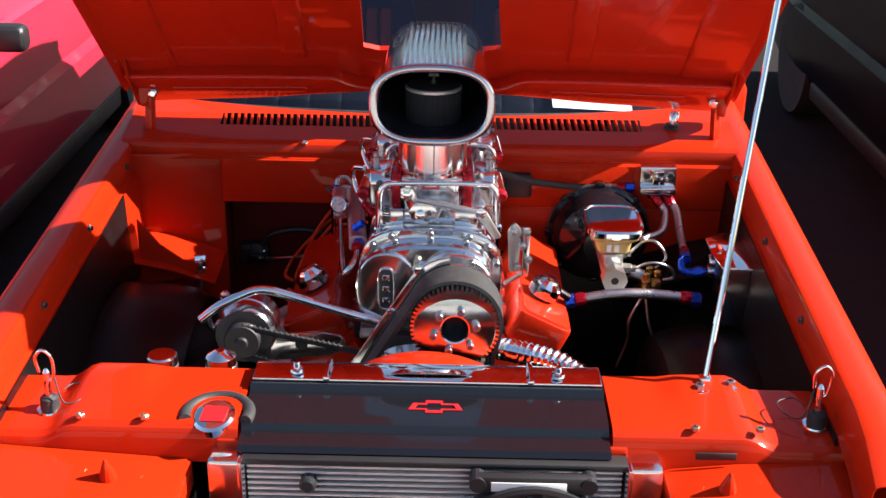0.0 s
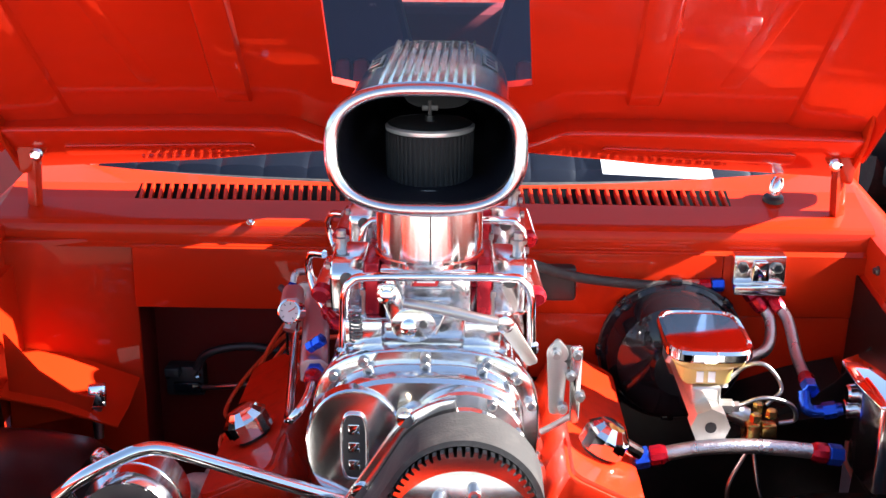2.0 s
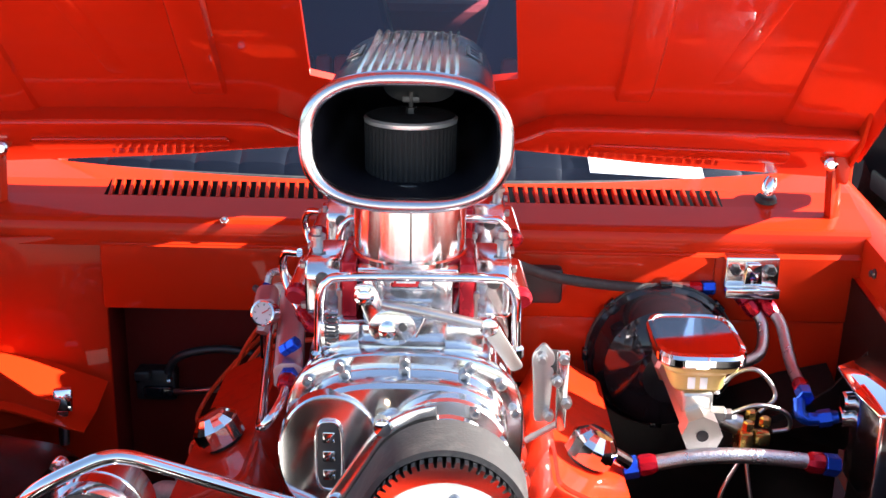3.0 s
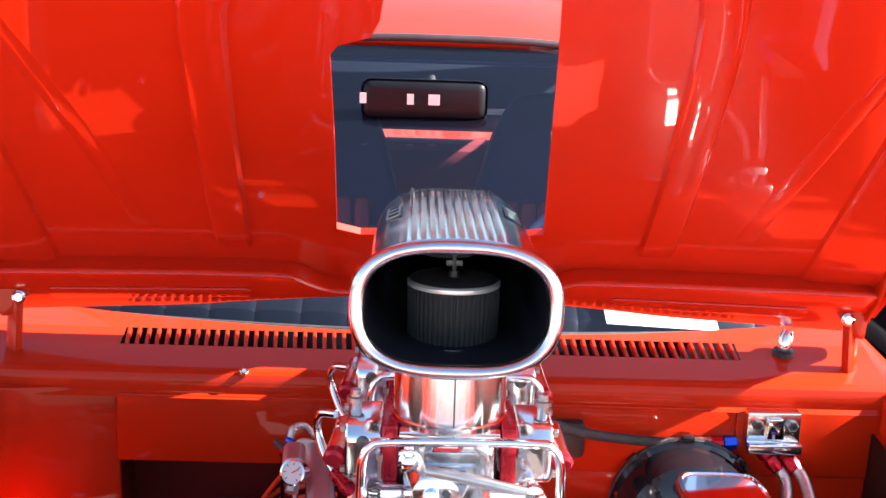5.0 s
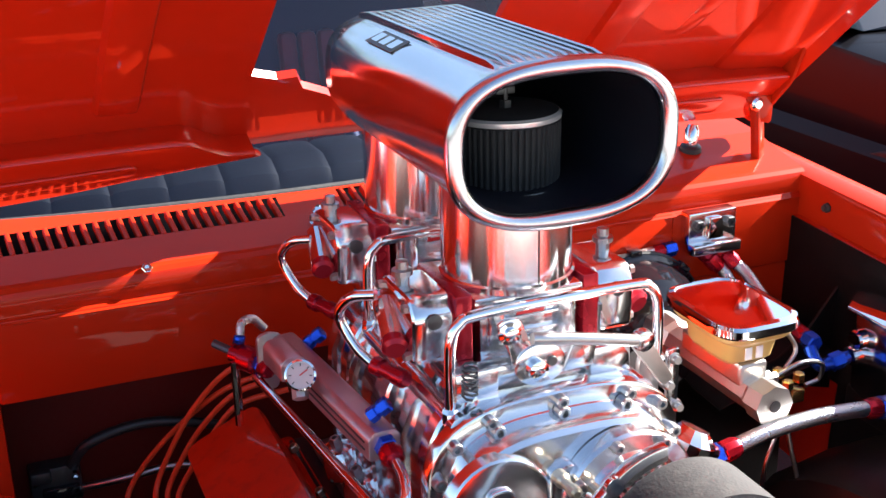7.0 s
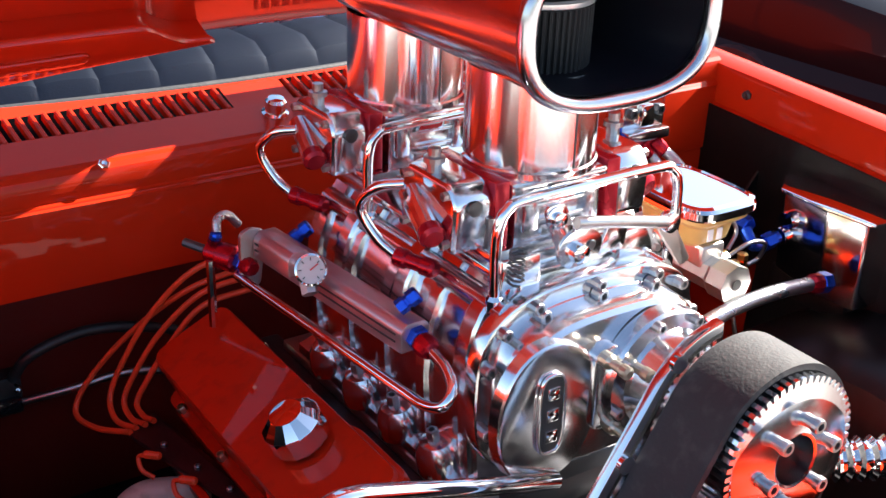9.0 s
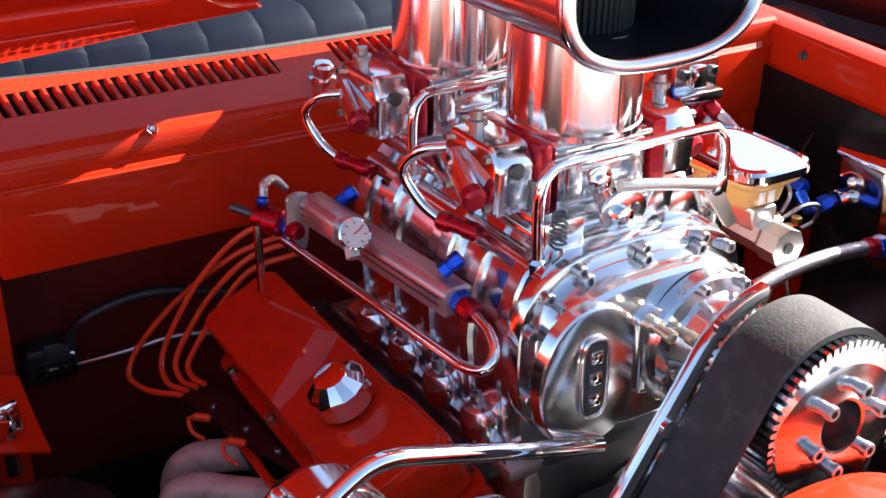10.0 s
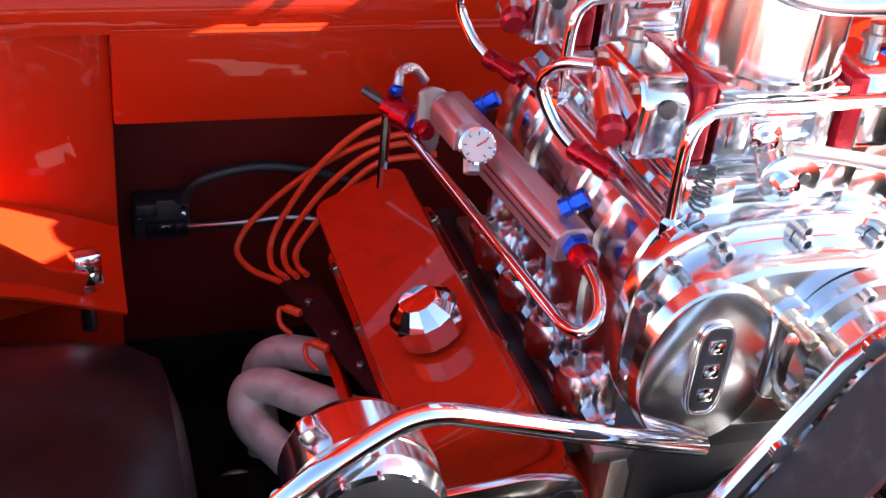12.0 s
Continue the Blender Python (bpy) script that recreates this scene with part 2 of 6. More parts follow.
def prism(poly, depth, m=None, bev=0.0, seg=2):
    """A polygon in x, y pulled up along z by depth."""
    bm = bmesh.new()
    vs = [bm.verts.new((x, y, 0)) for x, y in poly]
    f = bm.faces.new(vs)
    ext = bmesh.ops.extrude_face_region(bm, geom=[f])
    bmesh.ops.translate(bm, vec=(0, 0, depth), verts=[v for v in ext["geom"] if isinstance(v, bmesh.types.BMVert)])
    bmesh.ops.recalc_face_normals(bm, faces=bm.faces)
    if bev:
        es = [e for e in bm.edges if abs(e.verts[0].co.z - e.verts[1].co.z) < 1e-6]
        bmesh.ops.bevel(bm, geom=es, offset=bev, segments=seg, profile=0.5, affect="EDGES")
    if m is not None:
        bm.transform(m)
    return bm


def sheet(rows, thick=0.0):
    """A surface from rows of points; thick gives it depth along its normals."""
    bm = bmesh.new()
    g = [[bm.verts.new(p) for p in row] for row in rows]
    for a, b in zip(g, g[1:]):
        for k in range(len(a) - 1):
            bm.faces.new((a[k], a[k + 1], b[k + 1], b[k]))
    bmesh.ops.recalc_face_normals(bm, faces=bm.faces)
    if thick:
        bmesh.ops.solidify(bm, geom=list(bm.faces), thickness=thick)
    return bm


def oval(a, b, n=40, p=2.6):
    """A superellipse as (x, y) pairs."""
    out = []
    for k in range(n):
        c, s = math.cos(2 * math.pi * k / n), math.sin(2 * math.pi * k / n)
        out.append((a * math.copysign(abs(c) ** (2 / p), c), b * math.copysign(abs(s) ** (2 / p), s)))
    return out


def loft(sections, cap=True):
    """Joins rings of equal point counts."""
    bm = bmesh.new()
    rings = [[bm.verts.new(p) for p in s] for s in sections]
    n = len(rings[0])
    for a, b in zip(rings, rings[1:]):
        for k in range(n):
            bm.faces.new((a[k], a[(k + 1) % n], b[(k + 1) % n], b[k]))
    if cap:
        bm.faces.new(rings[0][::-1])
        bm.faces.new(rings[-1])
    return bm


def hexbolt(r, h, m, n=6):
    """A socket-head or hex bolt head standing on the pose m."""
    return lathe([(r, 0), (r, h * 0.85), (r * 0.86, h), (r * 0.5, h), (r * 0.5, h * 0.45)], n, m)


def rounded(poly, r, n=4):
    """Rounds the corners of a polygon."""
    out = []
    k = len(poly)
    for i in range(k):
        p, a, b = Vector(poly[i]), Vector(poly[i - 1]), Vector(poly[(i + 1) % k])
        da, db = (a - p), (b - p)
        q = min(r, da.length * 0.45, db.length * 0.45)
        s, e = p + da.normalized() * q, p + db.normalized() * q
        for j in range(n + 1):
            t = j / n
            v = (1 - t) ** 2 * s + 2 * t * (1 - t) * p + t * t * e
            out.append((v.x, v.y))
    return out


FRONT = Matrix(((1, 0, 0, 0), (0, 0, -1, 0), (0, 1, 0, 0), (0, 0, 0, 1)))  # local x, y, z -> right, up, towards the front


def at_front(x, y, z):
    """A pose whose z axis points to the front of the car (-y) and whose y axis points up."""
    return Matrix.Translation((x, y, z)) @ FRONT


CX = 0.023  # the engine's centre line


# ---------------------------------------------------------------- ground and surroundings
def ground_sheet():
    bm = bmesh.new()
    n, size = 24, 900.0
    def g(k):
        t = 2 * k / n - 1
        return math.copysign(abs(t) ** 3, t) * size
    rows = [[(g(i), g(j), 0) for i in range(n + 1)] for j in range(n + 1)]
    bm.free()
    return sheet(rows)


ground = tagged(part("ground", ground_sheet(), "asphalt"), "dark grey asphalt of a parking lot", "ground", kind="structure")
# unseen slab, added to bounce light into the bay and whiten chrome
forecourt = tagged(part("pavement", box((0.0, -10.85, 0.01), (30, 20, 0.02)), "concrete"), "unseen pale concrete slab before the parked cars, added for bounce light", "pavement", kind="structure")
kerb = tagged(part("kerb_strip", box((5.6, 7.4, 0.05), (9.0, 0.45, 0.10), 0.015, rot=(0, 0, -38)), "concrete"), "worn tan concrete kerb strip on the asphalt", "kerb", kind="structure")


# ---------------------------------------------------------------- the orange car
car = thing("muscle_car", "orange-red muscle car with its hood propped open", "car", (0, 1.0, 0))


def fender_edge(y):
    t = (y + 0.45) / 1.6
    return 0.728 + 0.056 * t, 0.930 + 0.055 * t


def fender(side):
    rows = []
    for k in range(24):
        y = -0.47 + 1.85 * k / 23
        xi, z0 = fender_edge(y)
        nose = max(0.0, (-0.30 - y) / 0.17)
        z0 -= 0.05 * nose * nose
        prof = [(-0.012, -0.075), (-0.002, -0.07), (0.0, -0.012), (0.004, -0.003), (0.012, 0.0), (0.035, 0.003), (0.058, 0.0), (0.074, -0.010),
                (0.088, -0.030), (0.098, -0.07), (0.108, -0.13), (0.125, -0.25), (0.125, -0.40), (0.10, -0.62)]
        rows.append([(side * (xi + a) + 0.012, y, z0 + b) for a, b in prof])
    bm = sheet(rows, 0.003)
    return bm


for s, nm in ((-1, "passenger"), (1, "driver")):
    f = wpart("fender", fender(s), "paint", car)
    for y in (0.05, 0.42, 0.80):
        xi, z0 = fender_edge(y)
        wpart("bolt", lathe([(0.009, 0), (0.009, 0.003), (0.006, 0.006), (0.006, 0.009)], 6, Matrix.Translation((s * (xi - 0.001) + 0.012, y, z0 - 0.035)) @ pose(0, 0, 0, 0, -90 * s, 0)), "dark_metal", f)
    wpart("slot", box((s * (xi - 0.002) + 0.012, 0.55, z0 - 0.045), (0.004, 0.03, 0.009), 0.002), "black", f)


# cowl with its vents
def cowl_z(y):
    return 0.984 + (y - 0.90) * 0.21 if y < 0.985 else 1.002 + (y - 0.985) * 0.30


def cowl_sheet(x0, x1, y0, y1, nx=8, ny=4):
    rows = []
    for j in range(ny + 1):
        y = y0 + (y1 - y0) * j / ny
        rows.append([(x0 + (x1 - x0) * i / nx, y, cowl_z(y)) for i in range(nx + 1)])
    return sheet(rows)


def cowl_rear():
    """The strip behind the vents, whose rear edge follows the curved screen."""
    rows = [[], [], []]
    for i in range(25):
        x = -0.79 + 1.59 * i / 24
        back = 1.038 + 0.075 * (x / 0.65) ** 2
        for k in range(3):
            y = 1.028 + (back - 1.028) * k / 2
            rows[k].append((x, y, cowl_z(1.028) + (y - 1.028) * 0.12))
    return sheet(rows)


VENT = ((-0.549, -0.092), (0.004, 0.560))
cowl_bm = joined(cowl_sheet(-0.79, 0.80, 0.90, 0.975), cowl_rear(), cowl_sheet(-0.79, VENT[0][0], 0.975, 1.028),
                 cowl_sheet(VENT[0][1], VENT[1][0], 0.975, 1.028), cowl_sheet(VENT[1][1], 0.80, 0.975, 1.028),
                 sheet([[(-0.79, y, z), (0.80, y, z)] for y, z in ((0.90, 0.984), (0.892, 0.9815), (0.886, 0.976), (0.882, 0.966), (0.882, 0.944), (0.872, 0.937))]))
cowl = wpart("cowl_panel", cowl_bm, "paint", car)
trough = wpart("vent_trough", box((0.005, 1.002, 0.94), (1.15, 0.09, 0.06), 0.01), "satin_black", cowl)
slat_me = None
for a, b in VENT:
    n = round((b - a) / 0.0178)
    for k in range(n):
        x = a + (b - a) * (k + 0.5) / n
        if slat_me is None:
            o = wpart("slat", box((0, 0, 0), (0.0070, 0.056, 0.013), 0.0018, 1), "paint", cowl)
            slat_me = o.data
        else:
            o = new("slat", slat_me)
            o.parent = cowl
        o.location = (x, 1.0015, cowl_z(1.0015) - 0.0035)
        o.rotation_euler = (math.atan(0.33), 0, radians(5))

# firewall with its recess, whose shade is put into a darker red
firewall = wpart("firewall", box((0.0, 0.89, 0.881), (1.066, 0.03, 0.122), 0.004), "paint", car)
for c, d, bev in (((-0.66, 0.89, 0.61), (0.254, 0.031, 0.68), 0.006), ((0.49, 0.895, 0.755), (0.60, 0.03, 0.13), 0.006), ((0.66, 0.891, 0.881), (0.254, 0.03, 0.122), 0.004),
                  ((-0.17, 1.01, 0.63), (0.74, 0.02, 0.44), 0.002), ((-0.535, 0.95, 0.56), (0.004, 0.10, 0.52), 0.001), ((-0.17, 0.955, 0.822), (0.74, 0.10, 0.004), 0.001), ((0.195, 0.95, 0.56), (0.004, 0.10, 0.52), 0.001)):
    wpart("pressed_panel", box(c, d, bev, rot=(0, 0, 9) if c[0] == -0.66 else None), "recess_shade" if c[1] > 0.92 else "paint", firewall)
# black here stands in for the shade at the recess bottom
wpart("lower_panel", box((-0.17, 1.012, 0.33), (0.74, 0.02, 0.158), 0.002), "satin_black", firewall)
# driver's side: black below the orange panel
wpart("lower_panel", box((0.49, 0.896, 0.50), (0.60, 0.03, 0.378), 0.004), "satin_black", firewall)
wpart("bolt", hexbolt(0.008, 0.008, Matrix.Translation((-0.316, 0.889, 0.979)) @ pose(0, 0, 0, 40, 0, 0)), "chrome", firewall)

# inner fenders: rear parts orange, driver's side black; black wheel houses in front
for s in (-1, 1):
    rows = []
    for k in range(13):
        y = -0.30 + 1.00 * k / 12
        xi, z0 = fender_edge(y)
        rows.append([(s * (xi - 0.012) + 0.012, y, z0 - 0.072), (s * (xi - 0.015) + 0.012, y, z0 - 0.16), (s * (xi - 0.03) + 0.012, y, 0.62), (s * (xi - 0.05) + 0.012, y, 0.30)])
    rear = []
    for k in range(5):
        y = 0.70 + 0.19 * k / 4
        xi, z0 = fender_edge(y)
        rear.append([(s * (xi - 0.012) + 0.012, y, z0 - 0.072), (s * (xi - 0.015) + 0.012, y, z0 - 0.16), (s * (xi - 0.02) + 0.012, y, 0.66)])
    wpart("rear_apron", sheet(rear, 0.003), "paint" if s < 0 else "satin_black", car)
    wpart("apron", sheet(rows, 0.003), "satin_black", car)
    # wheel house: a round-topped dome
    rows = []
    for i in range(17):
        a = math.pi * i / 16
        row = []
        for k, (w, rr) in enumerate(((0.0, 1.0), (0.10, 0.995), (0.17, 0.97), (0.205, 0.92), (0.22, 0.80), (0.225, 0.3))):
            row.append((s * (0.735 - w) + 0.02, (0.41 if s < 0 else 0.30) - (0.31 if s < 0 else 0.42) * rr * math.cos(a), 0.36 + (0.395 if s < 0 else 0.345) * rr * math.sin(a) ** (0.5 if s < 0 else 0.8)))
        rows.append(row)
    wpart("wheel_house", sheet(rows, 0.003), "satin_black", car)
    # gusset and shelf behind it
    g = prism([(0.0, 0.04), (0.14, 0.075), (0.15, 0.105), (0.11, 0.115), (0.055, 0.155), (0.0, 0.225)], 0.006, Matrix.Translation((s * 0.745 + 0.02, 0.735, 0.60)) @ pose(0, 0, 0, 90, 0, 0 if s < 0 else 180), 0.001)
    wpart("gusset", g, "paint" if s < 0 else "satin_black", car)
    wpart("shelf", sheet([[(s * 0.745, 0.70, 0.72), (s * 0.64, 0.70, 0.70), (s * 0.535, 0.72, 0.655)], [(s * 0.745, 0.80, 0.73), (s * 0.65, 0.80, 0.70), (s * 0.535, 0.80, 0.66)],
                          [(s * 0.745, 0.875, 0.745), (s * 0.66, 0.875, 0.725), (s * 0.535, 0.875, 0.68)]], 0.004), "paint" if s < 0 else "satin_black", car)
chassis = wpart("chassis_floor", box((0.02, 0.35, 0.28), (1.5, 1.5, 0.04)), "satin_black", car)
wpart("cross_member", box((0.02, 0.30, 0.36), (0.70, 0.16, 0.12), 0.02), "satin_black", chassis)
wpart("frame_rail", box((-0.40, 0.15, 0.36), (0.09, 1.1, 0.11), 0.02), "satin_black", chassis)
wpart("frame_rail", box((0.44, 0.3, 0.36), (0.09, 1.4, 0.11), 0.02), "satin_black", chassis)

# radiator support and nose
def step(t):
    t = max(0.0, min(1.0, t))
    return t * t * (3 - 2 * t)


def support_top(s, x0, x1):
    """A pressed half of the support: a raised middle, a lower outer end, rounded front and rear edges."""
    rows = []
    for i in range(29):
        x = x0 + (x1 - x0) * i / 28
        low = step((x - 0.575) / 0.055)
        z = 0.874 - 0.023 * low
        swell = 0.010 * step((x - 0.44) / 0.05) * (1 - low)
        prof = [(-0.105, -0.075), (-0.106, -0.020), (-0.110, -0.008), (-0.118, -0.001 + swell * 0.6), (-0.132, swell), (-0.17, swell), (-0.20, swell * 0.5), (-0.235, 0.0), (-0.285, -0.002),
                (-0.300, -0.005), (-0.310, -0.013), (-0.315, -0.026), (-0.317, -0.075)]
        rows.append([(s * x, y, z + d) for y, d in prof])
    return sheet(rows, 0.003)


support = wpart("radiator_support", support_top(-1, 0.290, 0.755), "paint", car)
wpart("support_panel", support_top(1, 0.350, 0.800), "paint", support)
wpart("support_panel", box((0.025, -0.22, 0.835), (0.70, 0.20, 0.02), 0.004), "paint", support)


def nose_side(s):
    rows = []
    for k in range(8):
        y = -0.318 - 0.34 * k / 7
        z = 0.805 - 0.02 * k / 7 - 0.05 * (k / 7) ** 3
        x0 = 0.37 if s < 0 else 0.44
        rows.append([(s * x0, y, z - 0.05), (s * x0, y, z - 0.004), (s * (x0 + 0.01), y, z), (s * 0.56, y, z + 0.012), (s * 0.70 + 0.02, y, z + 0.02), (s * 0.80 + 0.02, y, z + 0.03)])
    return sheet(rows, 0.003)


for s in (-1, 1):
    n_ = wpart("header_panel", nose_side(s), "paint", car)
    wpart("stop_cone", lathe([(0.016, 0), (0.013, 0.012), (0.004, 0.038), (0.001, 0.042)], 12, pose(s * 0.515 + 0.02, -0.385, 0.808, 12, 0, 0)), "paint", n_)
    for dx in (0.10, 0.21):
        wpart("bolt", hexbolt(0.008, 0.007, pose(s * (0.37 + dx) + 0.02, -0.30, 0.873)), "zinc", support)
wpart("front_valance", box((0.02, -0.70, 0.62), (1.6, 0.04, 0.30), 0.015), "paint", car)
wpart("slot", box((0.525, -0.323, 0.835), (0.07, 0.004, 0.014), 0.002), "black", support)

# windscreen, roof, doors, tail
rows = []
for j in range(9):
    v = j / 8
    y, z, w = 1.048 + 0.66 * v, 1.018 + 0.487 * v + 0.02 * math.sin(math.pi * v), 0.70 - 0.08 * v
    rows.append([(w * (2 * i / 12 - 1) + 0.02, y + (0.085 - 0.04 * v) * (2 * i / 12 - 1) ** 2, z) for i in range(13)])
glass = wpart("windscreen", sheet(rows), "glass", car, "clear curved windscreen")
glass.visible_shadow = False
rows = []
for j in range(9):
    v = j / 8
    y = 1.715 + 1.30 * v
    z = 1.512 + 0.145 * math.sin(math.pi * min(1.0, v * 0.75 + 0.02)) - 0.03 * v
    rows.append([((0.62) * (2 * i / 12 - 1) + 0.02, y + 0.045 * (2 * i / 12 - 1) ** 2, z - 0.085 * abs(2 * i / 12 - 1) ** 3) for i in range(13)])
wpart("roof", sheet(rows, 0.02), "paint", car)
wpart("windscreen_trim", sweep([Vector(p) + Vector((0, -0.004, 0.0)) for p in rows[0]], 0.009, 8), "dark_metal", car)
for s in (-1, 1):
    wpart("pillar", sweep([(s * 0.715 + 0.02, 1.15, 1.01), (s * 0.67 + 0.02, 1.46, 1.26), (s * 0.635 + 0.02, 1.77, 1.475)], 0.022, 8), "paint", car)
    wpart("door", box((s * 0.86 + 0.02, 2.0, 0.70), (0.10, 1.25, 0.68), 0.04), "paint", car)
    wpart("quarter_panel", box((s * 0.86 + 0.02, 3.3, 0.72), (0.12, 1.35, 0.70), 0.05), "paint", car)
    wpart("rear_pillar", prism([(0, 0), (0.75, 0), (0.30, 0.45), (0.0, 0.47)], 0.05, Matrix.Translation((s * 0.64 + (0.02 if s < 0 else 0.0), 2.72, 1.02)) @ pose(0, 0, 0, 90, 0, 90)), "paint", car)
wpart("boot_lid", box((0.02, 3.75, 1.01), (1.5, 0.8, 0.05), 0.02), "paint", car)
wpart("cabin_floor", box((0.02, 2.13, 0.35), (1.6, 2.16, 0.04)), "vinyl", car)
wpart("screen_seal", sweep([(0.70 * (2 * i / 20 - 1) + 0.02, 1.043 + 0.085 * (2 * i / 20 - 1) ** 2, 1.014) for i in range(21)], 0.007, 8), "rubber", car)

# the padded dash, seen through the lower edge of the screen
rows = []
for i in range(193):
    u = 2 * i / 192 - 1
    seam = 0.007 * math.sin(math.pi * (i % 12) / 12) ** 0.35 - 0.008
    prof = [(1.075, 0.96), (1.082, 1.005), (1.10, 1.035), (1.14, 1.052), (1.22, 1.05), (1.30, 1.02), (1.32, 0.90)]
    rows.append([(u * 0.70 + 0.02, y + 0.075 * u * u, z + seam * 0.9 - 0.015 * u * u) for y, z in prof])
dash = tagged(part("dashboard", sheet(rows, 0.004), "dash_vinyl"), "dark padded vinyl dashboard with stitched ridges", "dashboard")
tagged(part("paper_card", box((0.44, 1.125, 1.040), (0.22, 0.07, 0.002), rot=(30, 4, 6)), "cream"), "white paper card lying on the dashboard", "paper")


def seat(x, y):
    t = thing("bucket_seat", "dark bucket seat with maroon pleated centre", "seat", (x, y, 0.4), "front seats")
    back = [(0.23, 0.0), (0.25, 0.3), (0.24, 0.55), (0.19, 0.74), (0.13, 0.84), (-0.13, 0.84), (-0.19, 0.74), (-0.24, 0.55), (-0.25, 0.3), (-0.23, 0)]
    wpart("backrest", prism(rounded(back, 0.05), 0.14, Matrix.Translation((x, y + 0.12, 0.52)) @ pose(0, 0, 0, 80, 0, 0), 0.035, 3), "vinyl", t)
    for k in range(7):
        wpart("pleat", box((x + (k - 3) * 0.048, y - 0.02 + 0.035, 0.86), (0.044, 0.05, 0.46), 0.016, 2, rot=(-10, 0, 0)), "maroon", t)
    wpart("cushion", box((x, y - 0.25, 0.52), (0.50, 0.52, 0.16), 0.05, 3), "vinyl", t)
    return t


seat(0.36, 2.02), seat(-0.32, 2.02)
bench = thing("rear_bench", "maroon rear bench seat", "seat", (0, 2.9, 0.4))
wpart("backrest", box((0.02, 2.92, 0.86), (1.15, 0.16, 0.56), 0.06, 3), "maroon", bench)
wpart("cushion", box((0.02, 2.70, 0.52), (1.15, 0.5, 0.2), 0.06, 3), "maroon", bench)
wheel = thing("steering_wheel", "dark three-spoke steering wheel behind the windscreen", "steering wheel", (0.36, 1.52, 0.98))
wm = pose(0.36, 1.50, 1.0, 62, 0, 0)
wpart("rim", moved(sweep([(0.18 * math.cos(a), 0.18 * math.sin(a), 0) for a in [2 * math.pi * k / 40 for k in range(41)]], 0.014, 8), wm), "vinyl", wheel)
for a in (0, 120, 240):
    wpart("spoke", moved(box((0.09, 0, 0), (0.17, 0.03, 0.006), 0.002), wm @ pose(0, 0, 0, 0, 0, a + 90)), "alloy", wheel)
wpart("hub", lathe([(0.04, -0.01), (0.04, 0.012), (0.025, 0.02)], 20, wm), "vinyl", wheel)
mirror = thing("rear_view_mirror", "dark rear-view mirror on the windscreen", "mirror", (-0.005, 1.50, 1.36))
wpart("shell", box((-0.02, 1.50, 1.400), (0.27, 0.03, 0.085), 0.022, 4), "dash_vinyl", mirror)
wpart("stem", rod((-0.005, 1.50, 1.42), (-0.005, 1.58, 1.44), 0.008), "dark_metal", mirror)
tagged(part("rear_shelf_panel", box((0.0, 2.95, 1.195), (1.15, 0.02, 0.06), 0.005), "maroon"), "maroon panel below the rear window", "panel")
# side panes tall enough to close a gap that let sun onto the seats
for s in (-1, 1):
    tagged(part("side_window", box((s * 0.65 + 0.02, 2.25, 1.27), (0.008, 1.1, 0.46), 0.002, rot=(0, -s * 12, 0)), "dark_glass"), "dark closed side window of the car", "window")
tagged(part("rear_window", box((0.02, 3.02, 1.36), (1.1, 0.01, 0.28), 0.002, rot=(-35, 0, 0)), "dark_glass"), "dark rear window of the car", "window")
# unseen panes, added to keep a stripe of sun off the seats
for s in (-1, 1):
    tagged(part("vent_window", prism([(1.20, 1.02), (1.705, 1.02), (1.705, 1.425)], 0.008, Matrix(((0, 0, 1, s * 0.665 + 0.016), (1, 0, 0, 0), (0, 1, 0, 0), (0, 0, 0, 1)))), "dark_glass"), "unseen dark three-cornered pane added behind the pillar to block sun", "window")
for k, x in enumerate((-0.165, -0.055, 0.0)):
    tagged(part("screen_sticker", box((x * 0.9, 1.44, 1.405), (0.014 if k < 2 else 0.024, 0.001, 0.022)), "cream"), "small pale sticker on the windscreen", "sticker", "screen stickers")
tagged(part("headliner", box((0.02, 2.35, 1.465), (1.1, 1.15, 0.012), 0.004), "vinyl"), "dark headliner under the roof", "headliner")

# ---- hood
HO, HV, HN = Vector((0, 1.0, 1.13)), Vector((0, -0.768, 0.640)), Vector((0, -0.640, -0.768))


def H(u, v, w=0.0):
    return HO + Vector((u, 0, 0)) + v * HV + w * HN


HM = Matrix((( -1, HV.x, HN.x, HO.x), (0, HV.y, HN.y, HO.y), (0, HV.z, HN.z, HO.z), (0, 0, 0, 1)))  # local x (mirrored), y up the hood, z off its underside

hole = [(-0.158, 0.195), (-0.150, 0.45), (-0.146, 0.665), (-0.135, 0.685), (-0.092, 0.705), (-0.080, 0.74), (-0.072, 0.81), (-0.055, 0.832), (0.120, 0.835), (0.138, 0.82),
        (0.150, 0.66), (0.165, 0.42), (0.180, 0.195), (0.135, 0.185), (0.105, 0.165), (0.088, 0.125), (0.075, 0.102), (-0.020, 0.100), (-0.038, 0.118), (-0.078, 0.145), (-0.092, 0.180), (-0.120, 0.178)]
outer = rounded([(-0.79, -0.012), (-0.42, -0.010), (-0.22, -0.018), (0.22, -0.018), (0.42, -0.010), (0.79, -0.012), (0.77, 1.30), (-0.77, 1.30)], 0.05)


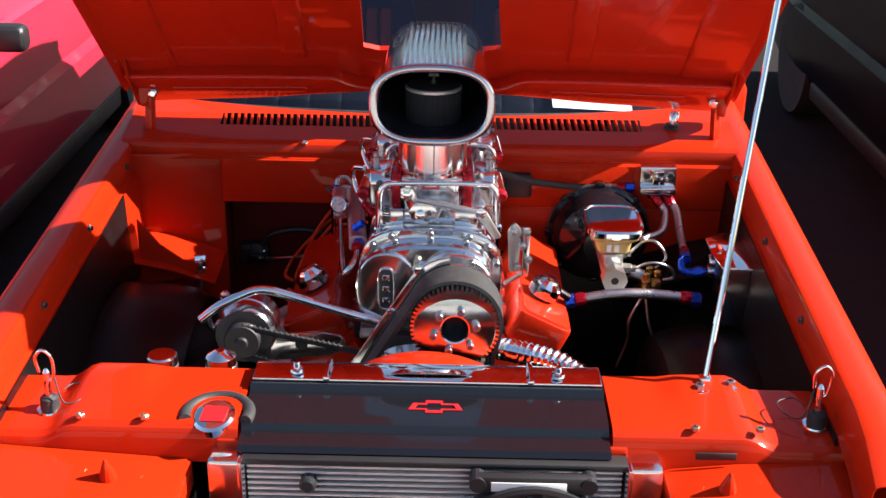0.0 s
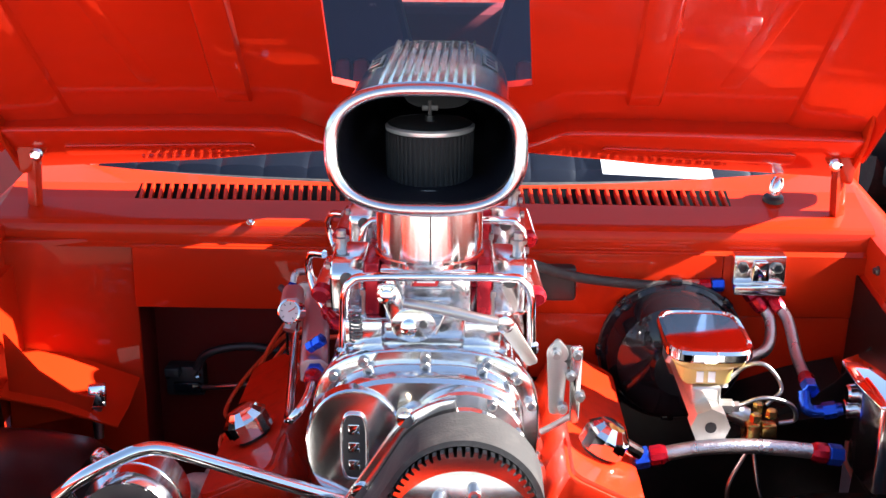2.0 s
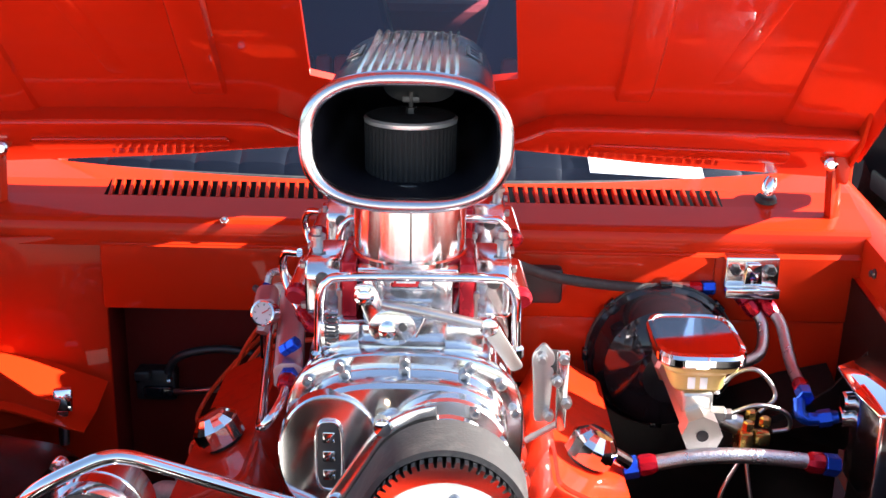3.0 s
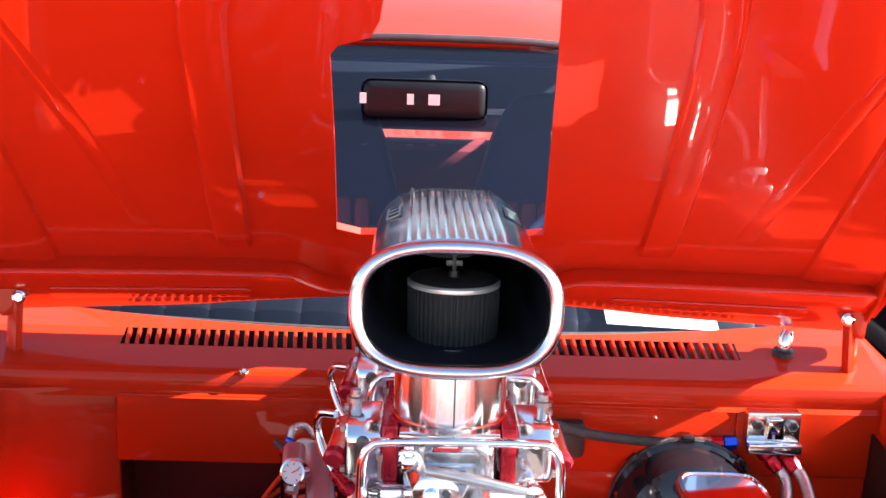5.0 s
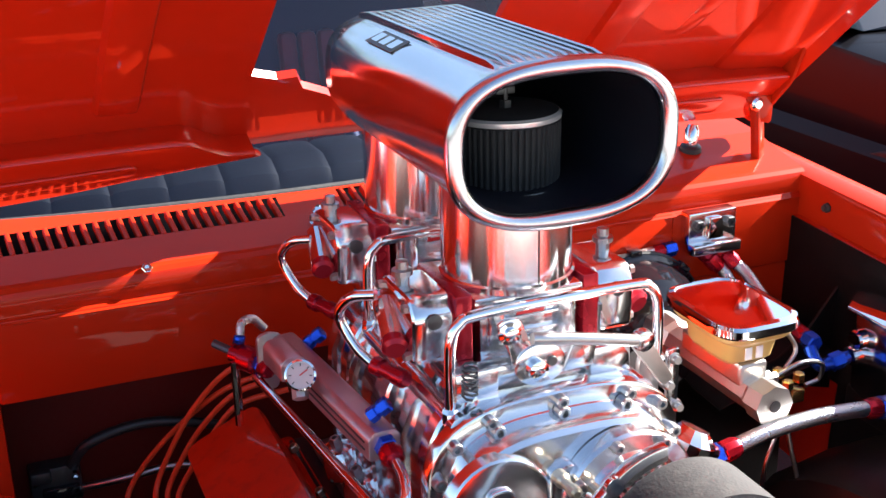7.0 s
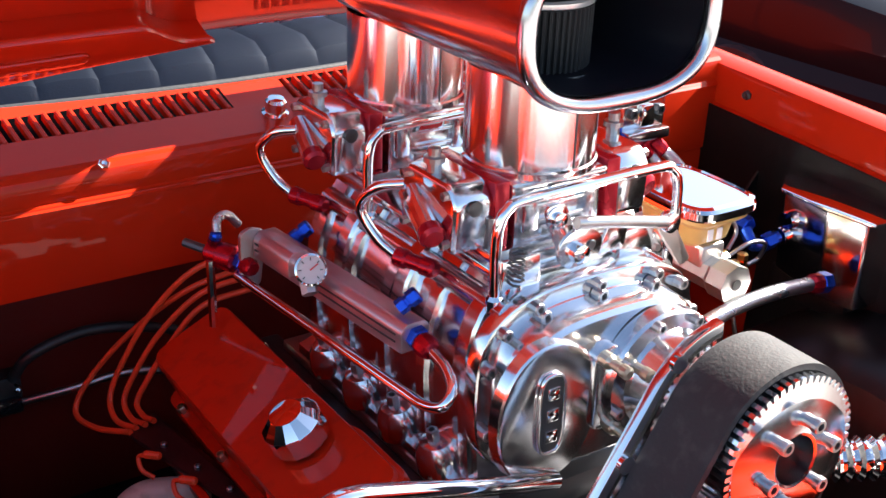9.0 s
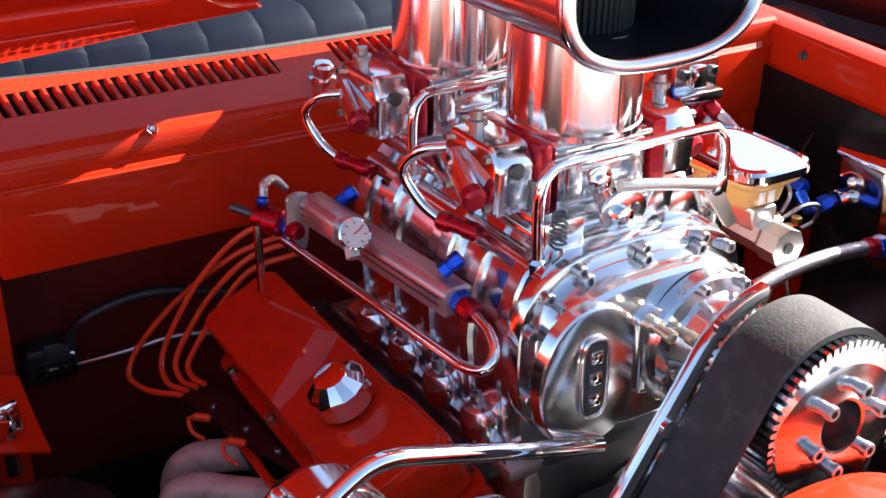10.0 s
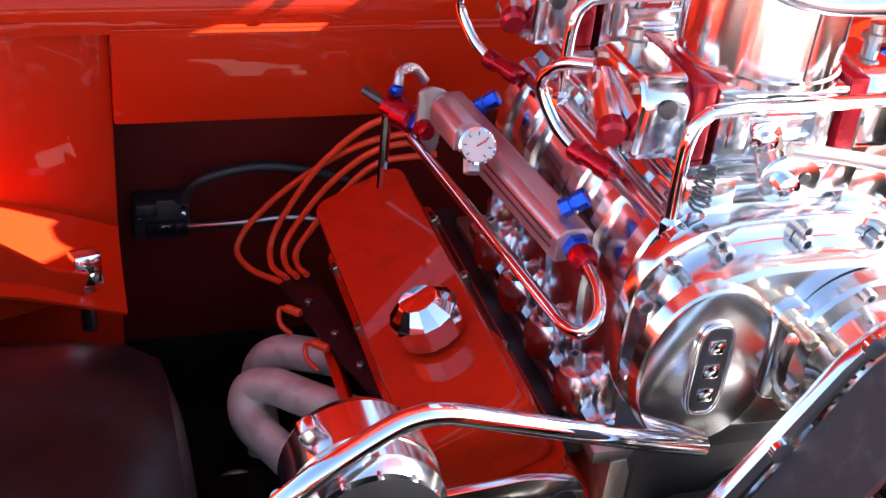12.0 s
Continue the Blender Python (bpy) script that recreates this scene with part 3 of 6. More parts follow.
def plate_with_hole(outer, hole, place, thick):
    bm = bmesh.new()
    for loop in (outer, hole):
        vs = [bm.verts.new(place(*p)) for p in loop]
        for a, b in zip(vs, vs[1:] + vs[:1]):
            bm.edges.new((a, b))
    bmesh.ops.triangle_fill(bm, use_beauty=True, use_dissolve=False, edges=list(bm.edges))
    bmesh.ops.solidify(bm, geom=list(bm.faces), thickness=thick)
    return bm


hood = wpart("hood", plate_with_hole(outer, hole, lambda u, v: H(u, v), 0.012), "lit_hood_paint", car, "open hood with a cut-out for the air scoop")


def channel(pts, width, height, mat="lit_hood_paint", name="rib"):
    """A pressed rib with sloped flanks along points (u, v) of the hood's underside."""
    rows = []
    n = len(pts)
    for i, (u, v) in enumerate(pts):
        a, b = Vector(pts[max(i - 1, 0)]), Vector(pts[min(i + 1, n - 1)])
        d = (b - a).normalized()
        nx, ny = -d.y, d.x
        e = 0.0 if i in (0, n - 1) else 1.0
        rows.append([H(u + nx * o * width, v + ny * o * width, 0.001 + h * height * e) for o, h in ((-0.5, 0), (-0.42, 0.5), (-0.34, 0.92), (-0.25, 1.0), (0.25, 1.0), (0.34, 0.92), (0.42, 0.5), (0.5, 0))])
    return wpart(name, sheet(rows), mat, hood)


def arc(pts, step=5):
    return [(p.x, p.y) for p in spline([(a, b, 0) for a, b in pts], step)]


channel(arc([(-0.335, 0.10), (-0.325, 0.35), (-0.305, 0.70), (-0.285, 0.80), (-0.24, 0.92), (-0.16, 1.02)]), 0.075, 0.022)
channel(arc([(0.375, 0.10), (0.37, 0.35), (0.35, 0.70), (0.32, 0.85), (0.25, 0.96), (0.16, 1.03)]), 0.075, 0.022)
channel(arc([(-0.46, 0.12), (-0.52, 0.5), (-0.60, 0.85), (-0.66, 1.10)]), 0.05, 0.012)
channel(arc([(0.50, 0.12), (0.56, 0.5), (0.63, 0.85), (0.69, 1.10)]), 0.05, 0.012)
channel(arc([(-0.70, 1.12), (-0.3, 1.15), (0, 1.16), (0.3, 1.15), (0.70, 1.12)]), 0.09, 0.03)
for s in (-1, 1):
    rows = []
    for k in range(21):
        v = -0.008 + 1.305 * k / 20
        w = 0.79 - 0.02 * k / 20
        rows.append([H(s * (w - 0.16), v, 0.001), H(s * (w - 0.145), v, 0.018), H(s * (w - 0.13), v, 0.024), H(s * (w - 0.035), v, 0.028), H(s * (w - 0.015), v, 0.035), H(s * w, v, 0.052), H(s * (w + 0.006), v, 0.048), H(s * (w + 0.006), v, -0.012)])
    wpart("side_rail", sheet(rows), "lit_hood_paint", hood)
    # the rear brace, cut away round the scoop
    top = arc([(0.77, 0.085), (0.55, 0.095), (0.40, 0.10), (0.27, 0.10), (0.235, 0.092), (0.205, 0.066), (0.175, 0.046), (0.14, 0.042)], 4)
    bot = arc([(0.13, 0.032), (0.3, 0.004), (0.42, -0.02), (0.55, -0.036), (0.77, -0.062)], 4)
    poly = [(-s * a, b) for a, b in top + bot]
    wpart("rear_brace", prism(poly if s > 0 else poly[::-1], 0.012, HM @ Matrix.Translation((0, 0, 0.045)), 0.004), "lit_hood_paint", hood)
    wpart("brace_wall", sheet([[H(s * a, b - 0.004, 0.046) for a, b in top], [H(s * a, b - 0.030, 0.001) for a, b in top]], 0.002), "lit_hood_paint", hood)
    wpart("pressing", prism(rounded([(-s * 0.66, 0.0), (-s * 0.31, 0.03), (-s * 0.31, 0.058), (-s * 0.66, 0.04)][::s], 0.012), 0.005, HM @ Matrix.Translation((0, 0, 0.057)), 0.002), "lit_hood_paint", hood)
    # hinge: plate on the hood, arm on the body, black box as cowl opening
    hm = Matrix(((0, 0, 1, s * 0.765), (1, 0, 0, 0), (0, 1, 0, 0), (0, 0, 0, 1)))
    hinge = wpart("hinge", prism(rounded([(1.025, 1.045), (1.03, 1.10), (0.955, 1.195), (0.865, 1.265), (0.855, 1.23), (0.90, 1.13), (0.99, 1.04)], 0.012), 0.008, hm, 0.002), "paint", hood)
    wpart("hinge_flange", prism(rounded([(1.02, 1.10), (0.955, 1.195), (0.865, 1.265), (0.86, 1.255), (0.945, 1.185), (1.01, 1.095)], 0.002), -0.035 * s, hm, 0.002), "paint", hinge)
    arm_m = toward((s * 0.740 + 0.01, 0.945, 0.925), (s * 0.733 + 0.01, 0.956, 1.098))
    arm = wpart("arm", moved(joined(box((0, 0.006, 0.087), (0.024, 0.003, 0.174), 0.001), box((-0.0105, -0.001, 0.087), (0.003, 0.014, 0.174), 0.001), box((0.0105, -0.001, 0.087), (0.003, 0.014, 0.174), 0.001)), arm_m), "paint", hinge)
    wpart("rivet", lathe([(0.010, 0), (0.010, 0.004), (0.006, 0.007)], 14, at_front(s * 0.740 + 0.01, 0.940, 0.945)), "chrome", arm)
    wpart("hinge_bracket", prism(rounded([(s * 0.702 + 0.01, 1.100), (s * 0.725 + 0.01, 1.185), (s * 0.765 + 0.01, 1.165), (s * 0.757 + 0.01, 1.050), (s * 0.734 + 0.01, 1.058)][::s], 0.010), 0.005, at_front(0, 0.950, 0), 0.001), "paint", hinge)
    wpart("pivot", lathe([(0.012, 0), (0.012, 0.006), (0.007, 0.010)], 14, at_front(s * 0.722 + 0.01, 0.944, 1.090)), "chrome", hinge)
    for p in ((0.985, 1.07), (0.955, 1.16)):
        wpart("bolt", hexbolt(0.011, 0.008, Matrix.Translation((s * 0.75 + 0.01, p[0], p[1])) @ pose(0, 0, 0, 0, -90 * s, 0)), "chrome", hinge)
    # black box in place of the dark square opening in the cowl corner
    wpart("foot", box((s * 0.727 + 0.01, 0.925, 0.962), (0.045, 0.052, 0.040), 0.004), "satin_black", hinge)


# ---------------------------------------------------------------- engine
engine = thing("v8_engine", "orange-red V8 engine block with valve covers under the blower", "engine", (CX, 0.55, 0.34))
wpart("block", joined(box((CX - 0.01, 0.57, 0.54), (0.36, 0.50, 0.26), 0.02), box((CX - 0.01, 0.57, 0.40), (0.24, 0.44, 0.16), 0.03)), "engine_paint", engine)


def valve_cover(x, side):
    """side -1 leans to the passenger's side. Built flat, then leaned."""
    m = pose(x, 0.565, 0.765, 0, -26 * -side, 0)
    plan = rounded([(-0.060, -0.235), (0.060, -0.235), (0.060, 0.235), (-0.060, 0.235)], 0.022)
    def ring(s, z, grow=0.0):
        return [(px * s + math.copysign(grow, px), py * (1 - (1 - s) * 0.3) + math.copysign(grow, py), z) for px, py in plan]
    body = loft([ring(1.0, -0.085), ring(1.0, -0.012), ring(0.985, -0.004), ring(0.95, 0.0)])
    flange = loft([ring(1.0, -0.095, 0.014), ring(1.0, -0.083, 0.014)])
    c = wpart("valve_cover", moved(joined(body, flange), m), "engine_paint", engine)
    pad = rounded([(-0.066, -0.238), (0.066, -0.238), (0.066, -0.12), (0.05, -0.09), (-0.05, -0.09), (-0.066, -0.12)], 0.02)
    wpart("pad", moved(prism(pad, 0.075, Matrix.Translation((0, 0, -0.080)), 0.006), m), "engine_paint", c)
    for yy in (-0.20, -0.07, 0.07, 0.20):
        for xx in (-0.068, 0.068):
            wpart("bolt", hexbolt(0.007, 0.010, m @ pose(xx, yy, -0.083)), "zinc", c)
    head = wpart("cylinder_head", moved(box((0, 0, -0.165), (0.15, 0.50, 0.14), 0.012), m), "engine_paint", engine)
    return m


def breather(m, name="oil_breather", label="chrome faceted breather cap on the valve cover"):
    t = thing(name, label, "breather cap", m.translation, "breather caps")
    wpart("cap", lathe([(0.024, 0.0), (0.024, 0.006), (0.036, 0.008), (0.036, 0.034), (0.0345, 0.036), (0.020, 0.050), (0.006, 0.0515)], 14, m), "chrome", t, smooth=10)
    wpart("grommet", lathe([(0.026, -0.004), (0.027, 0.003), (0.022, 0.006)], 20, m), "rubber", t)
    return t


ml = valve_cover(-0.252, -1)
mr = valve_cover(0.283, 1)
breather(ml @ pose(0.008, -0.092, 0.0))
breather(mr @ pose(-0.01, -0.125, 0.0))

intake = thing("intake_manifold", "dark cast manifold between the heads under the blower", "manifold", (CX, 0.52, 0.66))
wpart("casting", joined(box((CX, 0.53, 0.66), (0.28, 0.46, 0.13), 0.015), box((CX, 0.53, 0.728), (0.31, 0.45, 0.016), 0.004)), "cast", intake)
for s in (-1, 1):
    wpart("valley_gasket", box((CX + s * 0.160, 0.57, 0.712), (0.04, 0.46, 0.02), 0.006), "black", intake)
wpart("timing_cover", box((CX, 0.315, 0.60), (0.24, 0.05, 0.28), 0.02), "dark_metal", engine)
wpart("water_pump", joined(box((CX, 0.24, 0.66), (0.22, 0.08, 0.10), 0.03), rod((CX, 0.28, 0.66), (CX, 0.16, 0.66), 0.05, 20)), "dark_metal", engine)

# ---- supercharger
blower = thing("supercharger", "polished aluminium roots supercharger with toothed belt drive", "supercharger", (CX, 0.50, 0.766))
half = [(0.152, 0.735), (0.152, 0.750), (0.132, 0.757), (0.136, 0.80), (0.139, 0.85), (0.134, 0.91), (0.120, 0.946), (0.098, 0.968), (0.085, 0.986)]
prof = [(CX + x, z) for x, z in half] + [(CX - x, z) for x, z in half[::-1]]
case_rows = [[(x, y, z) for x, z in prof] for y in (0.318, 0.71)]
wpart("case", loft(case_rows), "polished", blower)
for s in (-1, 1):
    for k in range(5):
        y = 0.335 + 0.345 * k / 4
        pts = [(CX + s * (x + 0.001), y, z) for x, z in half[2:]]
        rib = loft([[(p[0] - s * 0.004, y - 0.010, p[2]), (p[0] + s * 0.006, y - 0.0085, p[2]), (p[0] + s * 0.006, y + 0.0085, p[2]), (p[0] - s * 0.004, y + 0.010, p[2])] for p in pts])
        wpart("rib", rib, "polished", blower)
    for k in range(4):
        y = 0.378 + 0.259 * k / 3
        wpart("boss", lathe([(0.029, 0), (0.028, 0.016), (0.025, 0.028), (0.019, 0.037), (0.010, 0.040)], 20, Matrix.Translation((CX + s * 0.140, y, 0.748)) @ pose(0, 0, 0, 0, s * 14, 0)), "polished", blower)
        wpart("bolt", hexbolt(0.008, 0.014, Matrix.Translation((CX + s * 0.152, y, 0.786)) @ pose(0, 0, 0, 0, s * 14, 0)), "grey_metal", blower)
    wpart("shoulder_rail", tube([(CX + s * 0.108, 0.31, 0.962), (CX + s * 0.108, 0.70, 0.957)], 0.014, 12), "polished", blower)
    for k in range(3):
        y = 0.345 + 0.135 * k
        wrap = [(0.139, 0.885), (0.136, 0.912), (0.130, 0.934), (0.121, 0.952), (0.108, 0.968), (0.094, 0.976), (0.082, 0.980)]
        secs = [[(CX + s * (x - 0.006), y - 0.016, z - 0.006), (CX + s * (x + 0.004), y - 0.014, z + 0.004), (CX + s * (x + 0.006), y - 0.010, z + 0.006), (CX + s * (x + 0.006), y + 0.010, z + 0.006), (CX + s * (x + 0.004), y + 0.014, z + 0.004), (CX + s * (x - 0.006), y + 0.016, z - 0.006)] for x, z in wrap]
        wpart("band", loft(secs), "polished", blower)
wpart("top_plate", box((CX, 0.56, 0.987), (0.20, 0.42, 0.012), 0.003), "polished", blower)

# front cover: flange, gear bulge, lettered plaque and drive snout
def cover_outline(a, b, n=48):
    return oval(a, b, n, 3.0)


CZ = 0.874
sec = []
for a, b, y in ((0.154, 0.114, 0.320), (0.154, 0.114, 0.304), (0.1530, 0.1130, 0.3015), (0.151, 0.111, 0.3002), (0.133, 0.094, 0.2995), (0.1320, 0.0930, 0.2980), (0.1318, 0.0928, 0.282),
                (0.1308, 0.0918, 0.272), (0.1280, 0.0890, 0.2645), (0.122, 0.0835, 0.2600), (0.06, 0.045, 0.2580)):
    sec.append([(CX + px, y, CZ + pz) for px, pz in cover_outline(a, b)])
cover = wpart("front_cover", loft(sec), "polished", blower, smooth=30)
for k in range(14):
    a = 2 * math.pi * (k + 0.5) / 14
    px, pz = 0.147 * math.copysign(abs(math.cos(a)) ** (2 / 3), math.cos(a)), 0.106 * math.copysign(abs(math.sin(a)) ** (2 / 3), math.sin(a))
    wpart("bolt", hexbolt(0.0072, 0.012, at_front(CX + px * 0.985, 0.300, CZ + pz * 0.985), 10), "grey_metal", cover)
for px in (-0.076, 0.0, 0.076):
    wpart("bolt", hexbolt(0.0075, 0.014, at_front(CX + px, 0.2985, 0.968 - 0.006 * abs(px) / 0.076), 10), "grey_metal", cover)
lobe = [[(-0.068 + px * k, y, 0.866 + pz * k) for px, pz in oval(0.066, 0.084, 40, 2.1)] for k, y in ((1.03, 0.268), (1.01, 0.2585), (1.0, 0.2545), (0.97, 0.2525), (0.93, 0.2520), (0.3, 0.2515))]
wpart("gear_bulge", loft(lobe), "polished", cover, smooth=22)
wpart("plaque", loft([[(-0.069 + px * k, y, 0.869 + pz * k) for px, pz in oval(0.0165, 0.047, 28, 3.5)] for k, y in ((1.0, 0.254), (1.0, 0.2485), (0.86, 0.2475))]), "dark_metal", cover)
wpart("plaque_rim", sweep([(-0.069 + px, 0.2485, 0.869 + pz) for px, pz in oval(0.0165, 0.047, 28, 3.5)] + [(-0.069 + 0.0165, 0.2485, 0.869)], 0.0024, 6), "chrome", cover)
for dz in (0.026, 0.0, -0.026):
    wpart("plaque_bar", box((-0.069, 0.2475, 0.869 + dz), (0.016, 0.004, 0.015), 0.0015), "chrome", cover)
wpart("side_cover", prism(rounded([(-0.02, -0.045), (0.018, -0.05), (0.03, 0.03), (0.005, 0.055), (-0.02, 0.045)], 0.008), 0.016, at_front(0.008, 0.262, 0.876), 0.003), "polished", cover)
for p in ((-0.004, 0.905), (0.012, 0.818), (0.028, 0.892)):
    wpart("plug", lathe([(0.009, 0), (0.009, 0.012), (0.006, 0.016), (0.006, 0.028), (0.0075, 0.030), (0.0075, 0.040), (0.004, 0.042)], 12, at_front(p[0], 0.248, p[1] + 0.014)), "zinc", cover)
PX, PZ = 0.078, 0.876
wpart("snout", lathe([(0.080, 0.0), (0.080, 0.018), (0.077, 0.022), (0.060, 0.023), (0.057, 0.028), (0.050, 0.06), (0.048, 0.16)], 48, at_front(PX, 0.258, PZ)), "polished", blower, smooth=16)
for k in range(8):
    a = 2 * math.pi * k / 8 + 0.3
    wpart("bolt", hexbolt(0.0065, 0.010, at_front(PX + 0.073 * math.cos(a), 0.236, PZ + 0.073 * math.sin(a)), 10), "grey_metal", blower)


def toothed(r0, r1, teeth, depth, m):
    poly = []
    for k in range(teeth):
        for o, r in ((0.0, r0), (0.28, r0), (0.40, r1), (0.88, r1)):
            a = 2 * math.pi * (k + o) / teeth
            poly.append((r * math.cos(a), r * math.sin(a)))
    return prism(poly, depth, m)


def toothed_ring(r0, r1, bore, teeth, depth, m):
    """A toothed wheel rim, open in the middle."""
    bm = bmesh.new()
    loops = []
    for z in (0.0, depth):
        out, inn = [], []
        for k in range(teeth):
            for o, r in ((0.0, r0), (0.28, r0), (0.40, r1), (0.88, r1)):
                a = 2 * math.pi * (k + o) / teeth
                out.append(bm.verts.new((r * math.cos(a), r * math.sin(a), z)))
                inn.append(bm.verts.new((bore * math.cos(a), bore * math.sin(a), z)))
        loops.append((out, inn))
    (o0, i0), (o1, i1) = loops
    n = len(o0)
    for k in range(n):
        j = (k + 1) % n
        bm.faces.new((o0[k], o0[j], o1[j], o1[k]))
        bm.faces.new((i0[j], i0[k], i1[k], i1[j]))
        bm.faces.new((o1[k], o1[j], i1[j], i1[k]))
        bm.faces.new((o0[j], o0[k], i0[k], i0[j]))
    return moved(bm, m)


pulley = wpart("drive_pulley", toothed_ring(0.0815, 0.0885, 0.0285, 56, 0.088, at_front(PX, 0.146, PZ)), "polished", blower, "polished toothed blower pulley")
wpart("face_plate", lathe([(0.0815, -0.001), (0.0810, 0.0015), (0.0790, 0.0022), (0.050, 0.0070), (0.030, 0.0092), (0.027, 0.008), (0.026, -0.03)], 48, at_front(PX, 0.0585, PZ) @ pose(0, 0, 0, -4, 0, 0), cap=False), "polished", pulley, smooth=20)
for k in range(6):
    a = 2 * math.pi * k / 6 + 0.25
    wpart("bolt", lathe([(0.0068, 0), (0.0068, 0.013), (0.0080, 0.0135), (0.0080, 0.020), (0.0072, 0.021), (0.0042, 0.021), (0.0042, 0.013), (0.0, 0.013)], 14, at_front(PX + 0.044 * math.cos(a), 0.057, PZ + 0.044 * math.sin(a))), "grey_metal", pulley)
wpart("hub_bore", lathe([(0.030, 0.0), (0.030, 0.004), (0.010, 0.005)], 24, at_front(PX, 0.098, PZ)), "satin_black", pulley)

# belt: hull of two circles
IX, IZ, IR = -0.005, 0.665, 0.125


def belt_loop(r1, r2, n=40):
    c1, c2 = Vector((PX, PZ)), Vector((IX, IZ))
    d = (c2 - c1)
    ang, off = math.atan2(d.y, d.x), math.acos((r1 - r2) / d.length)
    pts = []
    a0, a1 = ang + off, ang + 2 * math.pi - off
    for k in range(n + 1):
        a = a0 + (a1 - a0) * k / n
        pts.append((c1.x + r1 * math.cos(a), c1.y + r1 * math.sin(a)))
    for k in range(n + 1):
        a = ang - off + 2 * off * k / n
        pts.append((c2.x + r2 * math.cos(a), c2.y + r2 * math.sin(a)))
    return pts


o_, i_ = belt_loop(0.0965, IR + 0.008), belt_loop(0.0892, IR + 0.001)
bm = bmesh.new()
rings = [[bm.verts.new((x, y, z)) for x, z in loop] for loop, y in ((o_, 0.070), (o_, 0.146), (i_, 0.146), (i_, 0.070))]
for a, b in zip(rings, rings[1:] + rings[:1]):
    for k in range(len(a)):
        bm.faces.new((a[k], a[(k + 1) % len(a)], b[(k + 1) % len(b)], b[k]))
belt = wpart("drive_belt", bm, "rubber", blower, "wide black toothed rubber belt")
tooth_me = None
for p, q in list(zip(i_, i_[1:] + i_[:1])):
    d = Vector(q) - Vector(p)
    steps = max(1, round(d.length / 0.0127))
    for k in range(steps):
        c = Vector(p) + d * (k + 0.5) / steps
        if (c - Vector((PX, PZ))).length < 0.0905 or d.length < 0.03:
            continue
        ob = wpart("tooth", box((0, 0, 0), (0.006, 0.074, 0.006), 0.001, 1), "rubber", belt) if tooth_me is None else new("tooth", tooth_me)
        tooth_me = ob.data
        ob.parent = belt
        ob.location = (c.x, 0.108, c.y)
        ob.rotation_euler = (0, -math.atan2(d.y, d.x), 0)
outer, inner = belt_loop(0.0965 + 0.014, IR + 0.008 + 0.020), belt_loop(0.0965 - 0.012, IR - 0.004)
guard = prism([(x, z) for x, z in outer[27:52]] + [(x, z) for x, z in inner[27:52]][::-1], 0.014, at_front(0, 0.166, 0), 0.002)
wpart("belt_bracket", guard, "polished", blower)
for p in (outer[36], ((outer[40][0] * 0.6 + outer[41][0] * 0.4) + 0.010, outer[40][1] * 0.6 + outer[41][1] * 0.4), (outer[44][0] + 0.008, outer[44][1])):
    wpart("bolt", lathe([(0.010, 0), (0.010, 0.006), (0.006, 0.007)], 16, at_front(p[0], 0.152, p[1])), "chrome", blower)
idler = wpart("lower_pulley", lathe([(0.03, -0.005), (IR - 0.025, -0.005), (IR - 0.018, 0.004), (IR - 0.002, 0.006), (IR, 0.003), (IR, -0.085), (0.03, -0.085)], 56, at_front(IX, 0.066, IZ)), "polished", blower)

# ---- fuel log on the passenger side
log = thing("fuel_log", "faded anodised fuel rail with gauge and blue fittings", "fuel rail", (-0.185, 0.50, 0.93))
LF, LR = Vector((-0.141, 0.402, 0.909)), Vector((-0.174, 0.705, 0.912))
lm = toward(LR, LF)
wpart("rail", prism(rounded([(-0.020, -0.017), (0.020, -0.017), (0.020, 0.010), (0.012, 0.018), (-0.012, 0.018), (-0.020, 0.010)], 0.004, 3), (LF - LR).length, lm, 0.002), "pink_anodised", log)
for o in (-0.0045, 0.0045):
    wpart("groove", moved(box((0.0205, o, 0.15), (0.0012, 0.0018, 0.29)), lm), "dark_metal", log)
    wpart("groove", moved(box((-0.0205, o, 0.15), (0.0012, 0.0018, 0.29)), lm), "dark_metal", log)
gm = Matrix.Translation((-0.195, 0.545, 0.944)) @ Vector((-0.30, -0.88, 0.36)).to_track_quat("Z", "Y").to_matrix().to_4x4()
gauge = wpart("gauge", lathe([(0.0170, -0.020), (0.0170, 0.0), (0.0190, 0.001), (0.0190, 0.006), (0.0165, 0.007), (0.0160, 0.004)], 28, gm), "chrome", log)
wpart("gauge_block", prism(rounded([(-0.017, -0.014), (0.017, -0.014), (0.017, 0.008), (0.010, 0.016), (-0.010, 0.016), (-0.017, 0.008)], 0.004, 3), 0.068, toward((-0.203, 0.632, 0.942), (-0.197, 0.560, 0.943)), 0.002), "pink_anodised", log)
wpart("dial", lathe([(0.0162, 0.0042), (0.0, 0.0045)], 28, gm, cap=False), "pink_dial", gauge)
wpart("needle", moved(box((0.004, 0.003, 0.0058), (0.012, 0.0015, 0.001), rot=(0, 0, 35)), gm), "red_glass", gauge)
for k in range(7):
    wpart("tick", moved(box((0, 0.0125, 0.0052), (0.0011, 0.0035, 0.0006)), gm @ pose(0, 0, 0, 0, 0, -140 + 46 * k)), "black", gauge)
wpart("gauge_tee", rod((-0.195, 0.555, 0.932), (-0.198, 0.540, 0.915), 0.010, 6), "cast", log)


